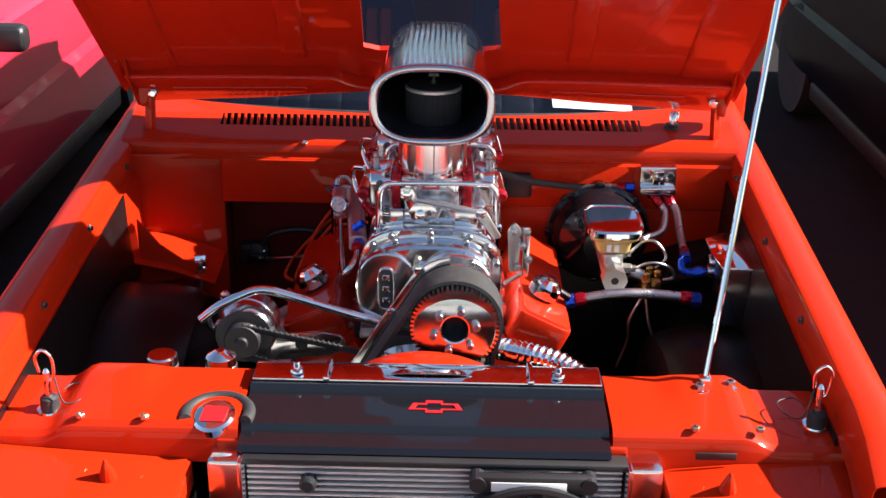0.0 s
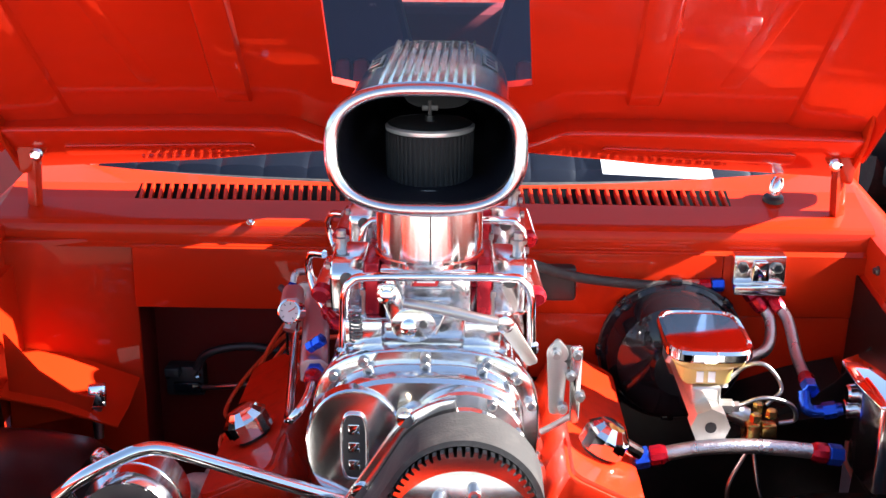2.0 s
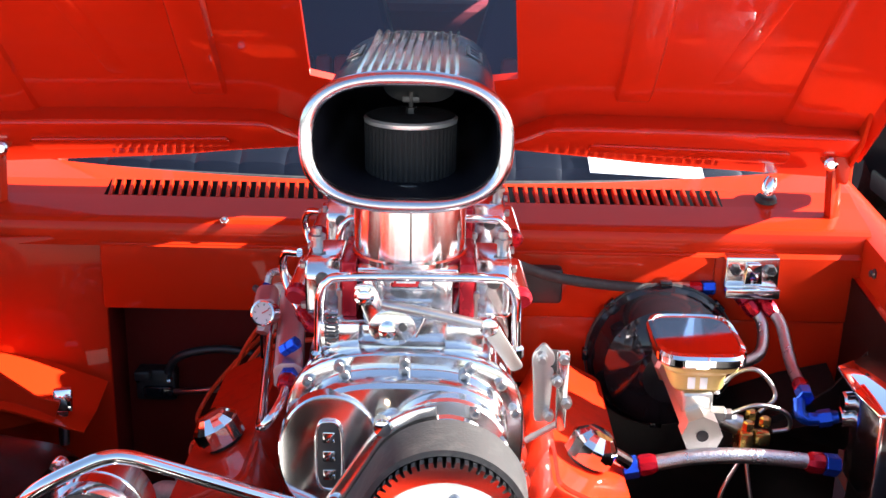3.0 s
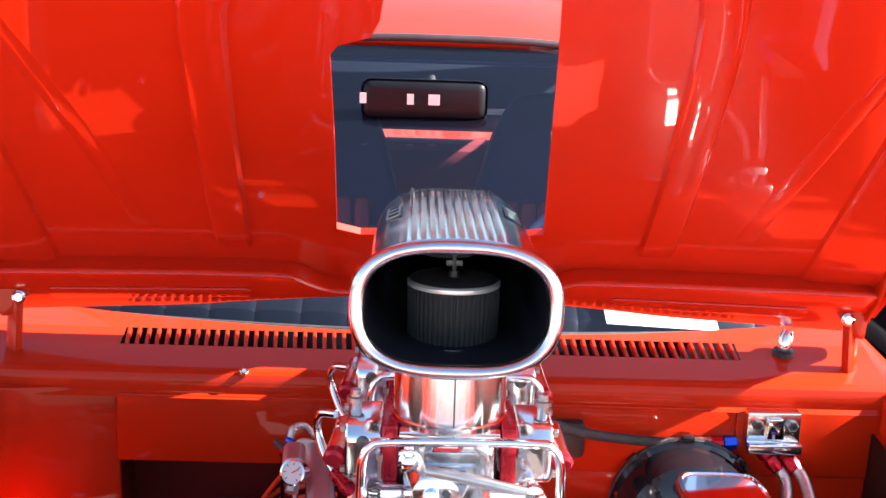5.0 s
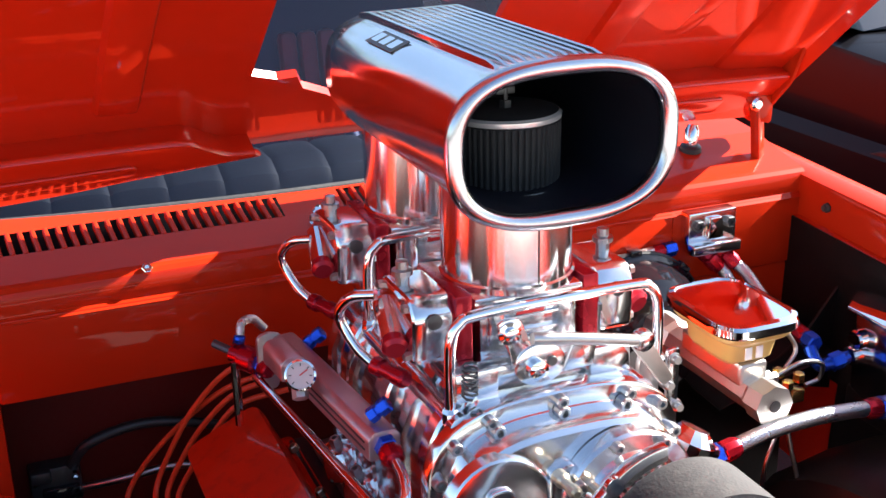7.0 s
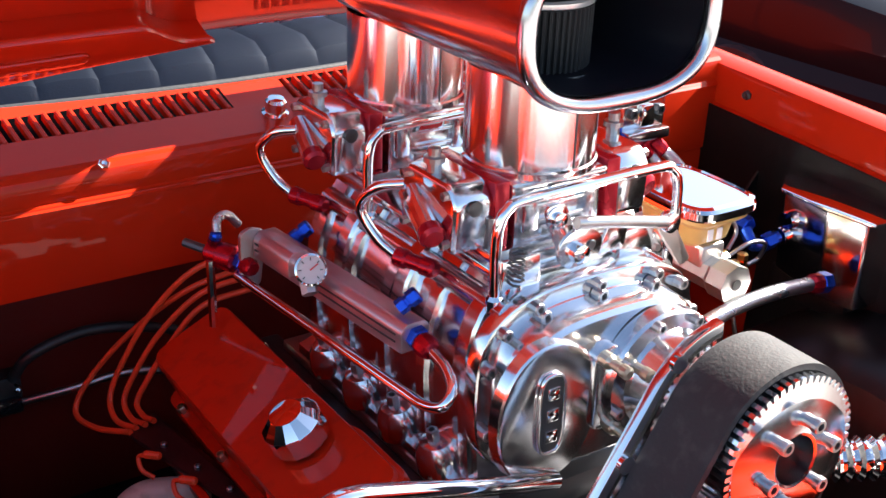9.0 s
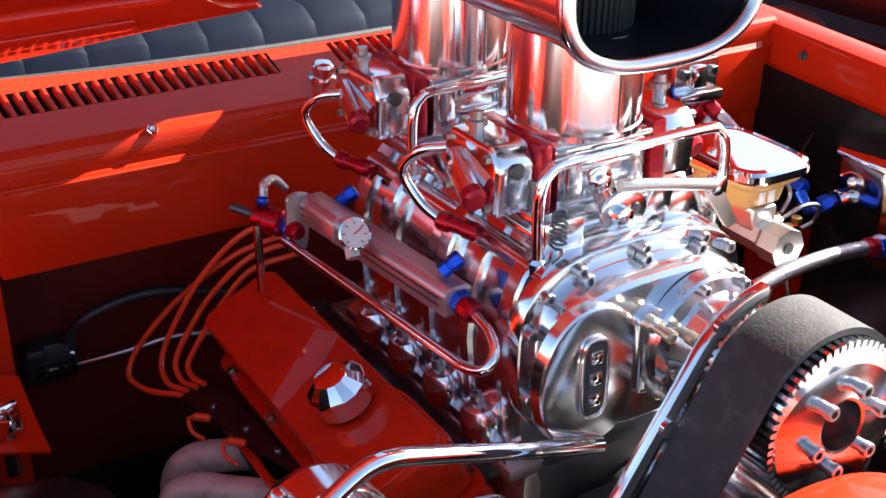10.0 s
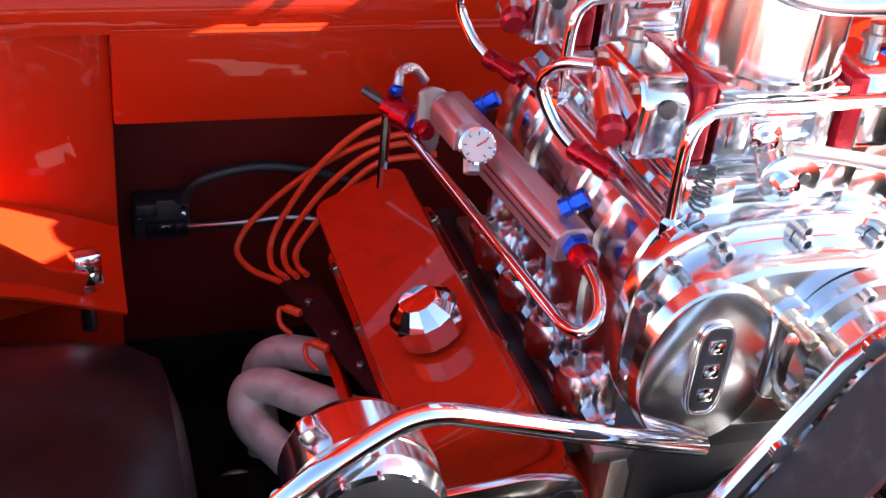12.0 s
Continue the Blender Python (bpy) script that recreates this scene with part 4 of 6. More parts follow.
def fitting(a, b, r=0.0105, c1="blue_anodised", c2="red_anodised", parent=None):
    """A two-colour hose end from a to b."""
    a, b = Vector(a), Vector(b)
    L = (b - a).length
    p = wpart("hose_end", lathe([(r, 0), (r * 1.15, 0.002), (r * 1.15, L * 0.42), (r, L * 0.45)], 6, toward(a, b)), c1, parent, smooth=20)
    wpart("socket", lathe([(r * 0.9, L * 0.45), (r * 1.1, L * 0.5), (r * 1.1, L * 0.8), (r * 0.85, L * 0.97), (r * 0.7, L)], 10, toward(a, b)), c2, parent)
    return p


fitting((-0.140, 0.408, 0.909), (-0.140, 0.370, 0.905), 0.0125, "blue_anodised", "red_anodised", log)
wpart("end_line", tube([(-0.140, 0.370, 0.905), (-0.142, 0.340, 0.900), (-0.150, 0.315, 0.890), (-0.163, 0.312, 0.875), (-0.170, 0.335, 0.866), (-0.174, 0.38, 0.864), (-0.192, 0.54, 0.867), (-0.212, 0.715, 0.869)], 0.0062, 16, 8), "chrome", log)
wpart("rear_bracket", prism(rounded([(-0.016, -0.040), (0.012, -0.044), (0.022, 0.034), (0.0, 0.040), (-0.014, 0.034)], 0.012), 0.008, at_front(-0.196, 0.712, 0.895), 0.002), "cast", log)
for y, z in ((0.420, 0.948), (0.675, 0.932)):
    b_ = wpart("blue_fitting", lathe([(0.0095, 0), (0.0095, 0.010), (0.0075, 0.011), (0.0075, 0.014), (0.0100, 0.015), (0.0100, 0.026), (0.008, 0.028)], 6, toward((-0.150, y + 0.004, z - 0.012), (-0.110, y - 0.01, z + 0.02))), "blue_anodised", log, smooth=20)
    wpart("tee", lathe([(0.0105, 0), (0.0115, 0.002), (0.0115, 0.014), (0.0090, 0.017), (0.0090, 0.034), (0.0110, 0.036), (0.0110, 0.050), (0.0080, 0.054)], 16, toward((-0.128, y + 0.045, z + 0.030), (-0.088, y - 0.05, z + 0.026))), "red_anodised", log)
    wpart("stub", tube([(-0.128, y + 0.04, z + 0.03), (-0.145, y + 0.06, z + 0.05), (-0.158, y + 0.075, z + 0.085), (-0.150, y + 0.050, z + 0.115), (-0.128, y + 0.030, z + 0.122)], 0.0062, 10), "chrome", log)
reg = thing("fuel_regulator", "red anodised fuel pressure regulator with hose ends", "regulator", (-0.235, 0.76, 0.87))
wpart("body", lathe([(0.012, 0), (0.018, 0.004), (0.018, 0.026), (0.013, 0.030), (0.013, 0.045), (0.007, 0.05)], 20, toward((-0.205, 0.725, 0.885), (-0.275, 0.83, 0.895))), "red_anodised", reg)
wpart("adjuster", rod((-0.232, 0.765, 0.890), (-0.250, 0.792, 0.894), 0.006, 8), "dark_metal", reg)
fitting((-0.205, 0.725, 0.885), (-0.200, 0.69, 0.885), 0.011, "blue_anodised", "red_anodised", reg)
fitting((-0.225, 0.755, 0.90), (-0.222, 0.75, 0.918), 0.0075, "red_anodised", "blue_anodised", reg)
wpart("elbow", tube([(-0.222, 0.75, 0.918), (-0.217, 0.757, 0.932), (-0.20, 0.765, 0.932), (-0.185, 0.765, 0.915)], 0.006, 10), "braided", reg)
wpart("post", rod((-0.232, 0.752, 0.88), (-0.232, 0.752, 0.785), 0.006, 8), "chrome", reg)

# ---- carburettors
def carburettor(y):
    t = thing("carburettor", "polished four-barrel carburettor with red metering blocks", "carburettor", (CX, y, 0.993), "twin carburettors")
    wpart("base_plate", box((CX, y, 1.000), (0.190, 0.135, 0.016), 0.004), "polished", t)
    body = wpart("main_body", joined(box((CX, y, 1.040), (0.120, 0.118, 0.070), 0.006), box((CX, y, 1.070), (0.134, 0.124, 0.018), 0.006)), "polished", t)
    for k, (dx, dz, w, h) in enumerate(((-0.042, 0.0, 0.020, 0.05), (0.042, 0.0, 0.020, 0.05), (0.0, -0.026, 0.055, 0.014))):
        wpart("boss", box((CX + dx, y - 0.061, 1.046 + dz), (w, 0.010, h), 0.003), "polished", body)
    for dz in (-0.018, 0.0, 0.018):
        wpart("web", box((CX, y - 0.0605, 1.050 + dz), (0.105, 0.007, 0.004), 0.001), "polished", body)
    badge = wpart("badge", prism(rounded([(-0.022, -0.010), (0.018, -0.010), (0.024, 0.010), (-0.016, 0.010)], 0.002), 0.004, at_front(CX - 0.002, y - 0.063, 1.062), 0.0008), "chrome", body)
    wpart("badge_panel", prism([(-0.018, -0.007), (0.015, -0.007), (0.020, 0.007), (-0.013, 0.007)], 0.001, at_front(CX - 0.002, y - 0.067, 1.062)), "red_glass", badge)
    wpart("badge_bar", prism([(-0.013, -0.002), (0.012, -0.002), (0.013, 0.002), (-0.012, 0.002)], 0.0008, at_front(CX - 0.002, y - 0.068, 1.062)), "white", badge)
    for s in (-1, 1):
        blk = wpart("metering_block", box((CX + s * 0.077, y, 1.046), (0.020, 0.118, 0.076), 0.003), "carb_red", t)
        pts = rounded([(-0.052, -0.038), (0.052, -0.038), (0.056, 0.02), (0.040, 0.040), (-0.040, 0.040), (-0.056, 0.02)], 0.008)
        bowl = wpart("float_bowl", moved(prism(pts, 0.050, None, 0.007, 3), Matrix.Translation((CX + s * 0.086, y, 1.045)) @ pose(0, 0, 0, 90, 0, 90 if s > 0 else -90)), "polished", t)
        wpart("needle_seat", lathe([(0.008, 0), (0.008, 0.010), (0.012, 0.011), (0.012, 0.017), (0.007, 0.018), (0.007, 0.027), (0.003, 0.028)], 12, pose(CX + s * 0.125, y + 0.002, 1.085)), "grey_metal", bowl)
        wpart("transfer_tube", rod((CX + s * 0.139, y + 0.028, 1.055), (CX + s * 0.150, y - 0.030, 1.030), 0.013, 14), "polished", bowl)
        wpart("inlet_cap", lathe([(0.014, 0), (0.015, 0.004), (0.015, 0.012), (0.011, 0.016)], 16, toward((CX + s * 0.148, y - 0.026, 1.032), (CX + s * 0.156, y - 0.065, 1.018))), "carb_red", bowl)
        wpart("sight_plug", lathe([(0.009, 0), (0.009, 0.004), (0.006, 0.005)], 12, at_front(CX + s * 0.112, y - 0.056, 1.060)), "dark_metal", bowl)
        for dy, dz in ((-0.040, 0.028), (0.040, 0.028), (-0.040, -0.028), (0.040, -0.028)):
            wpart("screw", hexbolt(0.0055, 0.006, Matrix.Translation((CX + s * 0.136, y + dy, 1.045 + dz)) @ pose(0, 0, 0, 0, 90 * s, 0)), "grey_metal", bowl)
        for dy in (-0.052, 0.052):
            wpart("stud", lathe([(0.0045, 0), (0.0045, 0.030), (0.007, 0.030), (0.007, 0.038), (0.003, 0.039)], 8, pose(CX + s * 0.088, y + dy, 1.006)), "grey_metal", t)
    return t


carburettor(0.431), carburettor(0.695)
for y in (0.431, 0.695):
    fl = thing("fuel_line", "bent polished fuel line over the carburettor", "fuel line", (CX - 0.12, y - 0.1, 0.98), "carburettor lines")
    y0 = y - 0.098
    pts = [(CX - 0.113, y0 - 0.004, 0.972), (CX - 0.112, y0, 1.02), (CX - 0.110, y0, 1.052), (CX - 0.100, y0, 1.071), (CX - 0.07, y0, 1.078), (CX + 0.10, y0, 1.080), (CX + 0.128, y0, 1.074),
           (CX + 0.139, y0, 1.055), (CX + 0.141, y0, 1.02), (CX + 0.142, y0 + 0.002, 0.985)]
    wpart("pipe", tube(pts, 0.0062, 12, 5), "chrome", fl)
    wpart("foot", lathe([(0.010, 0), (0.010, 0.012), (0.007, 0.016)], 8, pose(CX - 0.113, y0 - 0.004, 0.962)), "chrome", fl)
    wpart("foot", lathe([(0.010, 0), (0.010, 0.012), (0.007, 0.016)], 8, pose(CX + 0.142, y0 + 0.002, 0.972)), "chrome", fl)

# throttle linkage in front of the carburettors
link = thing("throttle_linkage", "polished throttle linkage with levers and rod ends", "linkage", (CX, 0.32, 0.985))
for dx, w in ((-0.085, 0.050), (0.075, 0.050)):
    wpart("bracket", joined(box((CX + dx, 0.325, 1.001), (w, 0.006, 0.034), 0.002), box((CX + dx, 0.340, 0.987), (w, 0.034, 0.006), 0.002)), "polished", link)
wpart("cross_plate", box((CX - 0.005, 0.340, 1.000), (0.115, 0.008, 0.024), 0.002), "polished", link)
lev = wpart("lever", prism(rounded([(-0.016, 0.014), (0.012, 0.016), (0.036, -0.045), (0.010, -0.050)], 0.011), 0.006, at_front(-0.029, 0.318, 1.060), 0.001), "polished", link)
wpart("pivot", lathe([(0.013, 0), (0.013, 0.003), (0.0085, 0.004), (0.0085, 0.010), (0.005, 0.011)], 16, at_front(-0.029, 0.313, 1.060)), "chrome", lev)
disc = wpart("throttle_quadrant", prism(oval(0.030, 0.024, 24, 2), 0.006, at_front(0.006, 0.316, 1.018), 0.001), "polished", link)
wpart("hub", lathe([(0.011, 0), (0.011, 0.01), (0.006, 0.012)], 14, at_front(0.000, 0.310, 1.016)), "chrome", disc)
wpart("hole", lathe([(0.006, 0), (0.005, 0.001)], 12, at_front(0.020, 0.309, 1.020)), "dark_metal", disc)
wpart("connecting_rod", tube([(-0.006, 0.306, 1.052), (0.05, 0.302, 1.043), (0.118, 0.302, 1.028)], 0.0068, 10), "grey_metal", link, "satin silver connecting rod")
wpart("rod_end", lathe([(0.012, 0), (0.013, 0.004), (0.012, 0.012), (0.006, 0.014)], 14, at_front(0.128, 0.312, 1.025)), "polished", link)
wpart("stop_plate", prism(rounded([(-0.018, -0.02), (0.02, -0.02), (0.025, 0.012), (0.0, 0.022)], 0.006), 0.005, at_front(0.052, 0.320, 1.022), 0.001), "polished", link)
wpart("lower_arm", prism(rounded([(-0.012, -0.005), (0.006, 0.008), (0.045, -0.055), (0.030, -0.062)], 0.006), 0.006, at_front(0.130, 0.318, 1.022), 0.001), "cast", link)
wpart("spring", sweep([(-0.072 + 0.008 * math.cos(k * 0.9), 0.318 + 0.008 * math.sin(k * 0.9), 1.03 - k * 0.0008) for k in range(48)], 0.0014, 5), "dark_metal", link)

# ---- air scoop
scoop = thing("air_scoop", "polished twin-carburettor air scoop with ribbed top", "air scoop", (CX, 0.55, 1.10))
SZ = 1.262


def scoop_ring(y, a, b, z=SZ, n=56, p=2.9):
    return [(CX + px, y, z + pz) for px, pz in oval(a, b, n, p)]


outer_secs = [scoop_ring(0.300, 0.121, 0.080), scoop_ring(0.34, 0.117, 0.077), scoop_ring(0.45, 0.114, 0.0755), scoop_ring(0.60, 0.112, 0.075), scoop_ring(0.70, 0.110, 0.074), scoop_ring(0.755, 0.104, 0.070), scoop_ring(0.785, 0.088, 0.060), scoop_ring(0.800, 0.055, 0.040), scoop_ring(0.803, 0.01, 0.008)]
shell = wpart("shell", loft(outer_secs, cap=False), "polished", scoop)
inner_secs = [scoop_ring(0.296, 0.116, 0.075), scoop_ring(0.36, 0.110, 0.070), scoop_ring(0.60, 0.107, 0.070), scoop_ring(0.72, 0.100, 0.066), scoop_ring(0.775, 0.06, 0.045), scoop_ring(0.785, 0.01, 0.008)]
wpart("lining", loft(inner_secs, cap=False), "lining", scoop)
ringpts = oval(0.1190, 0.0775, 72, 2.7)
lip_bm = bmesh.new()
rr = []
for px, pz in ringpts:
    d = Vector((px, pz)).normalized()
    rr.append([lip_bm.verts.new((CX + px + d.x * 0.0098 * math.cos(a), 0.293 - 0.010 * math.sin(a), SZ + pz + d.y * 0.0098 * math.cos(a))) for a in [2 * math.pi * k / 18 for k in range(18)]])
for k in range(len(rr)):
    a, b = rr[k], rr[(k + 1) % len(rr)]
    for j in range(18):
        lip_bm.faces.new((a[j], a[(j + 1) % 18], b[(j + 1) % 18], b[j]))
wpart("lip", lip_bm, "brushed", scoop)
for k in range(11):
    x = CX + (k - 5) * 0.0118
    wpart("rib", loft([[(x - 0.0030, y, SZ + 0.066), (x - 0.0024, y, z), (x, y, z + 0.0012), (x + 0.0024, y, z), (x + 0.0030, y, SZ + 0.066)] for y, z in ((0.325, SZ + 0.0765), (0.345, SZ + 0.0795), (0.70, SZ + 0.0775), (0.735, SZ + 0.072))]), "polished", scoop)
for px in (-1, 1):
    em = Matrix.Translation((CX + px * 0.0830, 0.575, SZ + 0.0628)) @ pose(0, 0, 0, 0, px * 28, 0) @ pose(0, 0, 0, 0, 0, 90 * px)
    emb = wpart("emblem", prism([(-0.046, -0.011), (0.040, -0.011), (0.049, 0.013), (-0.034, 0.013)], 0.0012, em), "dark_metal", scoop)
    for o in (-0.025, 0.001, 0.027):
        wpart("emblem_bar", prism([(o - 0.0105, -0.0065), (o + 0.0085, -0.0065), (o + 0.0130, 0.0085), (o - 0.0060, 0.0085)], 0.0008, em @ Matrix.Translation((0, 0, 0.0013))), "chrome", emb)
for y in (0.431, 0.695):
    neck = wpart("neck", lathe([(0.0755, 1.078), (0.0768, 1.080), (0.0768, 1.087), (0.0745, 1.089), (0.0745, 1.192)], 64, None, cap=False), "spun", scoop, smooth=12)
    neck.location = (CX, y, 0)
    # dark rod drawn in for the streak reflected down the neck's front
    wpart("seam", rod((CX + 0.004, y - 0.0745, 1.09), (CX + 0.004, y - 0.0745, 1.19), 0.0012, 6), "dark_metal", scoop)
flt = thing("air_filter", "black pleated air filter with a bright top band", "air filter", (CX, 0.431, 1.19), "air filters")
wpart("mesh", lathe([(0.056, 1.190), (0.058, 1.260)], 48, Matrix.Translation((CX, 0.431, 0))), "filter", flt)
for k in range(26):
    a = math.pi + math.pi * (k + 0.5) / 26
    wpart("pleat", rod((CX + 0.0575 * math.cos(a), 0.431 + 0.0575 * math.sin(a), 1.190), (CX + 0.0585 * math.cos(a), 0.431 + 0.0585 * math.sin(a), 1.258), 0.0024, 6), "filter", flt)
wpart("band", lathe([(0.0590, 1.2595), (0.0612, 1.2605), (0.0615, 1.2615), (0.0615, 1.2655), (0.058, 1.268)], 48, Matrix.Translation((CX, 0.431, 0)), cap=False), "machined", flt)
wpart("cover_plate", lathe([(0.058, 1.2675), (0.050, 1.2690), (0.02, 1.270)], 48, Matrix.Translation((CX, 0.431, 0))), "filter", flt)
wpart("wing_nut", joined(rod((CX, 0.431, 1.268), (CX, 0.431, 1.298), 0.003, 8), box((CX, 0.431, 1.288), (0.022, 0.003, 0.008), 0.001), rod((CX, 0.431, 1.270), (CX, 0.431, 1.278), 0.007, 6)), "dark_metal", flt)


# ---------------------------------------------------------------- driver's side of the bay
booster = thing("brake_booster", "gloss black round brake booster on the firewall", "brake booster", (0.45, 0.80, 0.775))
bmx = at_front(0.447, 0.88, 0.762)
wpart("shell", lathe([(0.118, 0.0), (0.122, 0.012), (0.130, 0.02), (0.130, 0.032), (0.122, 0.038), (0.118, 0.055), (0.105, 0.085), (0.085, 0.100), (0.05, 0.108), (0.045, 0.125)], 48, bmx), "gloss_black", booster)
wpart("clamp_band", lathe([(0.131, 0.022), (0.134, 0.024), (0.134, 0.030), (0.131, 0.032)], 48, bmx, cap=False), "black", booster)
for a in range(0, 360, 45):
    wpart("crimp", moved(box((0.132, 0, 0.027), (0.012, 0.022, 0.016), 0.003), bmx @ pose(0, 0, 0, 0, 0, a)), "gloss_black", booster)
mc = thing("master_cylinder", "bare aluminium brake master cylinder with amber reservoir and chrome lid", "master cylinder", (0.448, 0.60, 0.78))
wpart("body", joined(lathe([(0.032, 0.0), (0.032, 0.05), (0.026, 0.06), (0.026, 0.26), (0.030, 0.268), (0.030, 0.300)], 8, at_front(0.447, 0.775, 0.795)), box((0.447, 0.60, 0.822), (0.046, 0.15, 0.036), 0.006)), "cast", mc, smooth=20)
wpart("port", lathe([(0.009, 0), (0.009, 0.001)], 12, at_front(0.447, 0.4745, 0.795)), "black", mc)
for y in (0.55, 0.64):
    wpart("side_port", lathe([(0.013, 0), (0.013, 0.022), (0.009, 0.025), (0.009, 0.034)], 6, Matrix.Translation((0.470, y, 0.795)) @ pose(0, 0, 0, 0, 90, 0)), "grey_metal", mc)
res = [[(0.449 + px * k, 0.590 + py * k2, z) for px, py in oval(0.058, 0.082, 36, 5)] for k, k2, z in ((0.60, 0.62, 0.835), (0.68, 0.72, 0.842), (0.74, 0.80, 0.868), (0.95, 0.95, 0.876), (1.0, 1.0, 0.880), (1.0, 1.0, 0.892))]
rv = wpart("reservoir", loft(res), "reservoir", mc, "amber translucent reservoir")
for dx in (-0.014, 0.004):
    wpart("mark", box((0.449 + dx, 0.5245, 0.856), (0.011, 0.002, 0.018), 0.0005), "white", rv)
lidp = [[(0.449 + px * k, 0.590 + py * k, z) for px, py in oval(0.066, 0.090, 44, 4.5)] for k, z in ((1.0, 0.889), (1.02, 0.892), (1.02, 0.902), (0.985, 0.907), (0.90, 0.909), (0.88, 0.906), (0.3, 0.906))]
wpart("lid", loft(lidp), "chrome", mc, "chrome ribbed lid")

block = thing("distribution_block", "polished distribution block on the firewall", "fitting block", (0.590, 0.86, 0.90))
wpart("body", joined(box((0.592, 0.862, 0.918), (0.092, 0.026, 0.056), 0.003), box((0.592, 0.848, 0.886), (0.092, 0.034, 0.018), 0.003)), "polished", block)
for dx in (-0.030, 0.030):
    wpart("bolt", hexbolt(0.010, 0.010, at_front(0.592 + dx, 0.849, 0.925)), "dark_metal", block)
wpart("pad", prism(rounded([(-0.016, -0.018), (0.016, -0.018), (0.012, 0.02), (-0.012, 0.02)], 0.004), 0.01, at_front(0.592, 0.849, 0.918), 0.002), "chrome", block)


def hose(name, pts, r, mat, label, ends=(None, None), at=None):
    t = thing(name, label, "hose", pts[0])
    wpart("hose_line", tube(pts, r, 12, 7), mat, t)
    for k, e in enumerate(ends):
        if e:
            p, q = (Vector(pts[0]), Vector(pts[1])) if k == 0 else (Vector(pts[-1]), Vector(pts[-2]))
            d = (q - p).normalized()
            fitting(p - d * 0.03, p + d * 0.022, r * 1.25, e[0], e[1], t)
    return t


hose("fuel_hose", [(0.505, 0.868, 0.883), (0.44, 0.862, 0.882), (0.34, 0.85, 0.892), (0.25, 0.82, 0.915), (0.17, 0.79, 0.95)], 0.009, "rubber", "black hose with red and blue ends along the firewall", (("blue_anodised", "red_anodised"), None))
tagged(part("hose_sleeve", rod((0.50, 0.868, 0.8835), (0.452, 0.8625, 0.8825), 0.0105, 12), "grey_metal"), "bright metal sleeve on the black hose", "sleeve")
hose("braided_hose", [(0.590, 0.845, 0.862), (0.612, 0.83, 0.835), (0.60, 0.78, 0.80), (0.545, 0.73, 0.795)], 0.010, "braided", "braided steel hose curving behind the reservoir", (("red_anodised", "red_anodised"), None))
hose("braided_hose", [(0.622, 0.845, 0.862), (0.640, 0.815, 0.84), (0.642, 0.74, 0.80), (0.640, 0.66, 0.790)], 0.010, "braided", "braided steel hose down from the block", (("red_anodised", "red_anodised"), ("blue_anodised", "red_anodised")))
elb = thing("blue_elbow", "blue anodised elbow with a chrome plug", "fitting", (0.645, 0.62, 0.765))
wpart("bend", tube([(0.628, 0.63, 0.785), (0.628, 0.615, 0.768), (0.642, 0.612, 0.760), (0.685, 0.61, 0.766)], 0.0105, 12), "blue_anodised", elb)
wpart("nut", lathe([(0.014, 0), (0.014, 0.02), (0.012, 0.022)], 6, toward((0.655, 0.611, 0.761), (0.70, 0.61, 0.77))), "blue_anodised", elb, smooth=20)
wpart("plug", lathe([(0.015, 0), (0.016, 0.004), (0.016, 0.022), (0.012, 0.024)], 16, toward((0.688, 0.61, 0.766), (0.73, 0.61, 0.772))), "chrome", elb)
tagged(part("catch_can_plug", lathe([(0.014, 0), (0.016, 0.004), (0.016, 0.022), (0.012, 0.024)], 16, toward((0.686, 0.60, 0.797), (0.73, 0.60, 0.80))), "chrome"), "chrome plug on the polished tank", "plug")

# polished tank on the inner fender
tank = thing("surge_tank", "polished aluminium tank with a mirror-bright lid", "tank", (0.70, 0.52, 0.70))
tp = [(0.684, 0.52), (0.692, 0.450), (0.755, 0.45), (0.758, 0.60), (0.738, 0.645), (0.712, 0.63)]
wpart("body", prism(rounded(tp, 0.006), 0.145, Matrix.Translation((0, 0, 0.700)), 0.002), "polished", tank)
wpart("lid", prism(rounded([(0.672, 0.52), (0.682, 0.434), (0.758, 0.425), (0.760, 0.60), (0.735, 0.655), (0.674, 0.609)], 0.006), 0.006, Matrix.Translation((0, 0, 0.847)), 0.002), "chrome", tank)
wpart("bracket", box((0.74, 0.56, 0.68), (0.06, 0.16, 0.05), 0.01), "satin_black", tank)
hose("breather_hose", [(0.362, 0.463, 0.752), (0.43, 0.462, 0.767), (0.50, 0.463, 0.771), (0.57, 0.466, 0.766), (0.618, 0.470, 0.758)], 0.0115, "braided", "braided steel breather hose with red and blue ends", (("blue_anodised", "red_anodised"), ("blue_anodised", "red_anodised")))
tagged(part("breather_stub", rod((0.305, 0.448, 0.782), (0.338, 0.46, 0.757), 0.012, 12), "polished"), "polished stub on the breather cap", "stub")

pv = thing("proportioning_valve", "brass proportioning valve with bent brake lines", "valve", (0.545, 0.58, 0.74))
wpart("body", joined(box((0.535, 0.585, 0.735), (0.022, 0.05, 0.045), 0.004), box((0.56, 0.575, 0.745), (0.024, 0.022, 0.022), 0.003)), "brass", pv)
for p in ((0.535, 0.56, 0.765), (0.562, 0.57, 0.768), (0.548, 0.60, 0.765), (0.53, 0.555, 0.715)):
    wpart("nut", lathe([(0.009, 0), (0.009, 0.012), (0.006, 0.014)], 6, pose(*p)), "brass", pv)
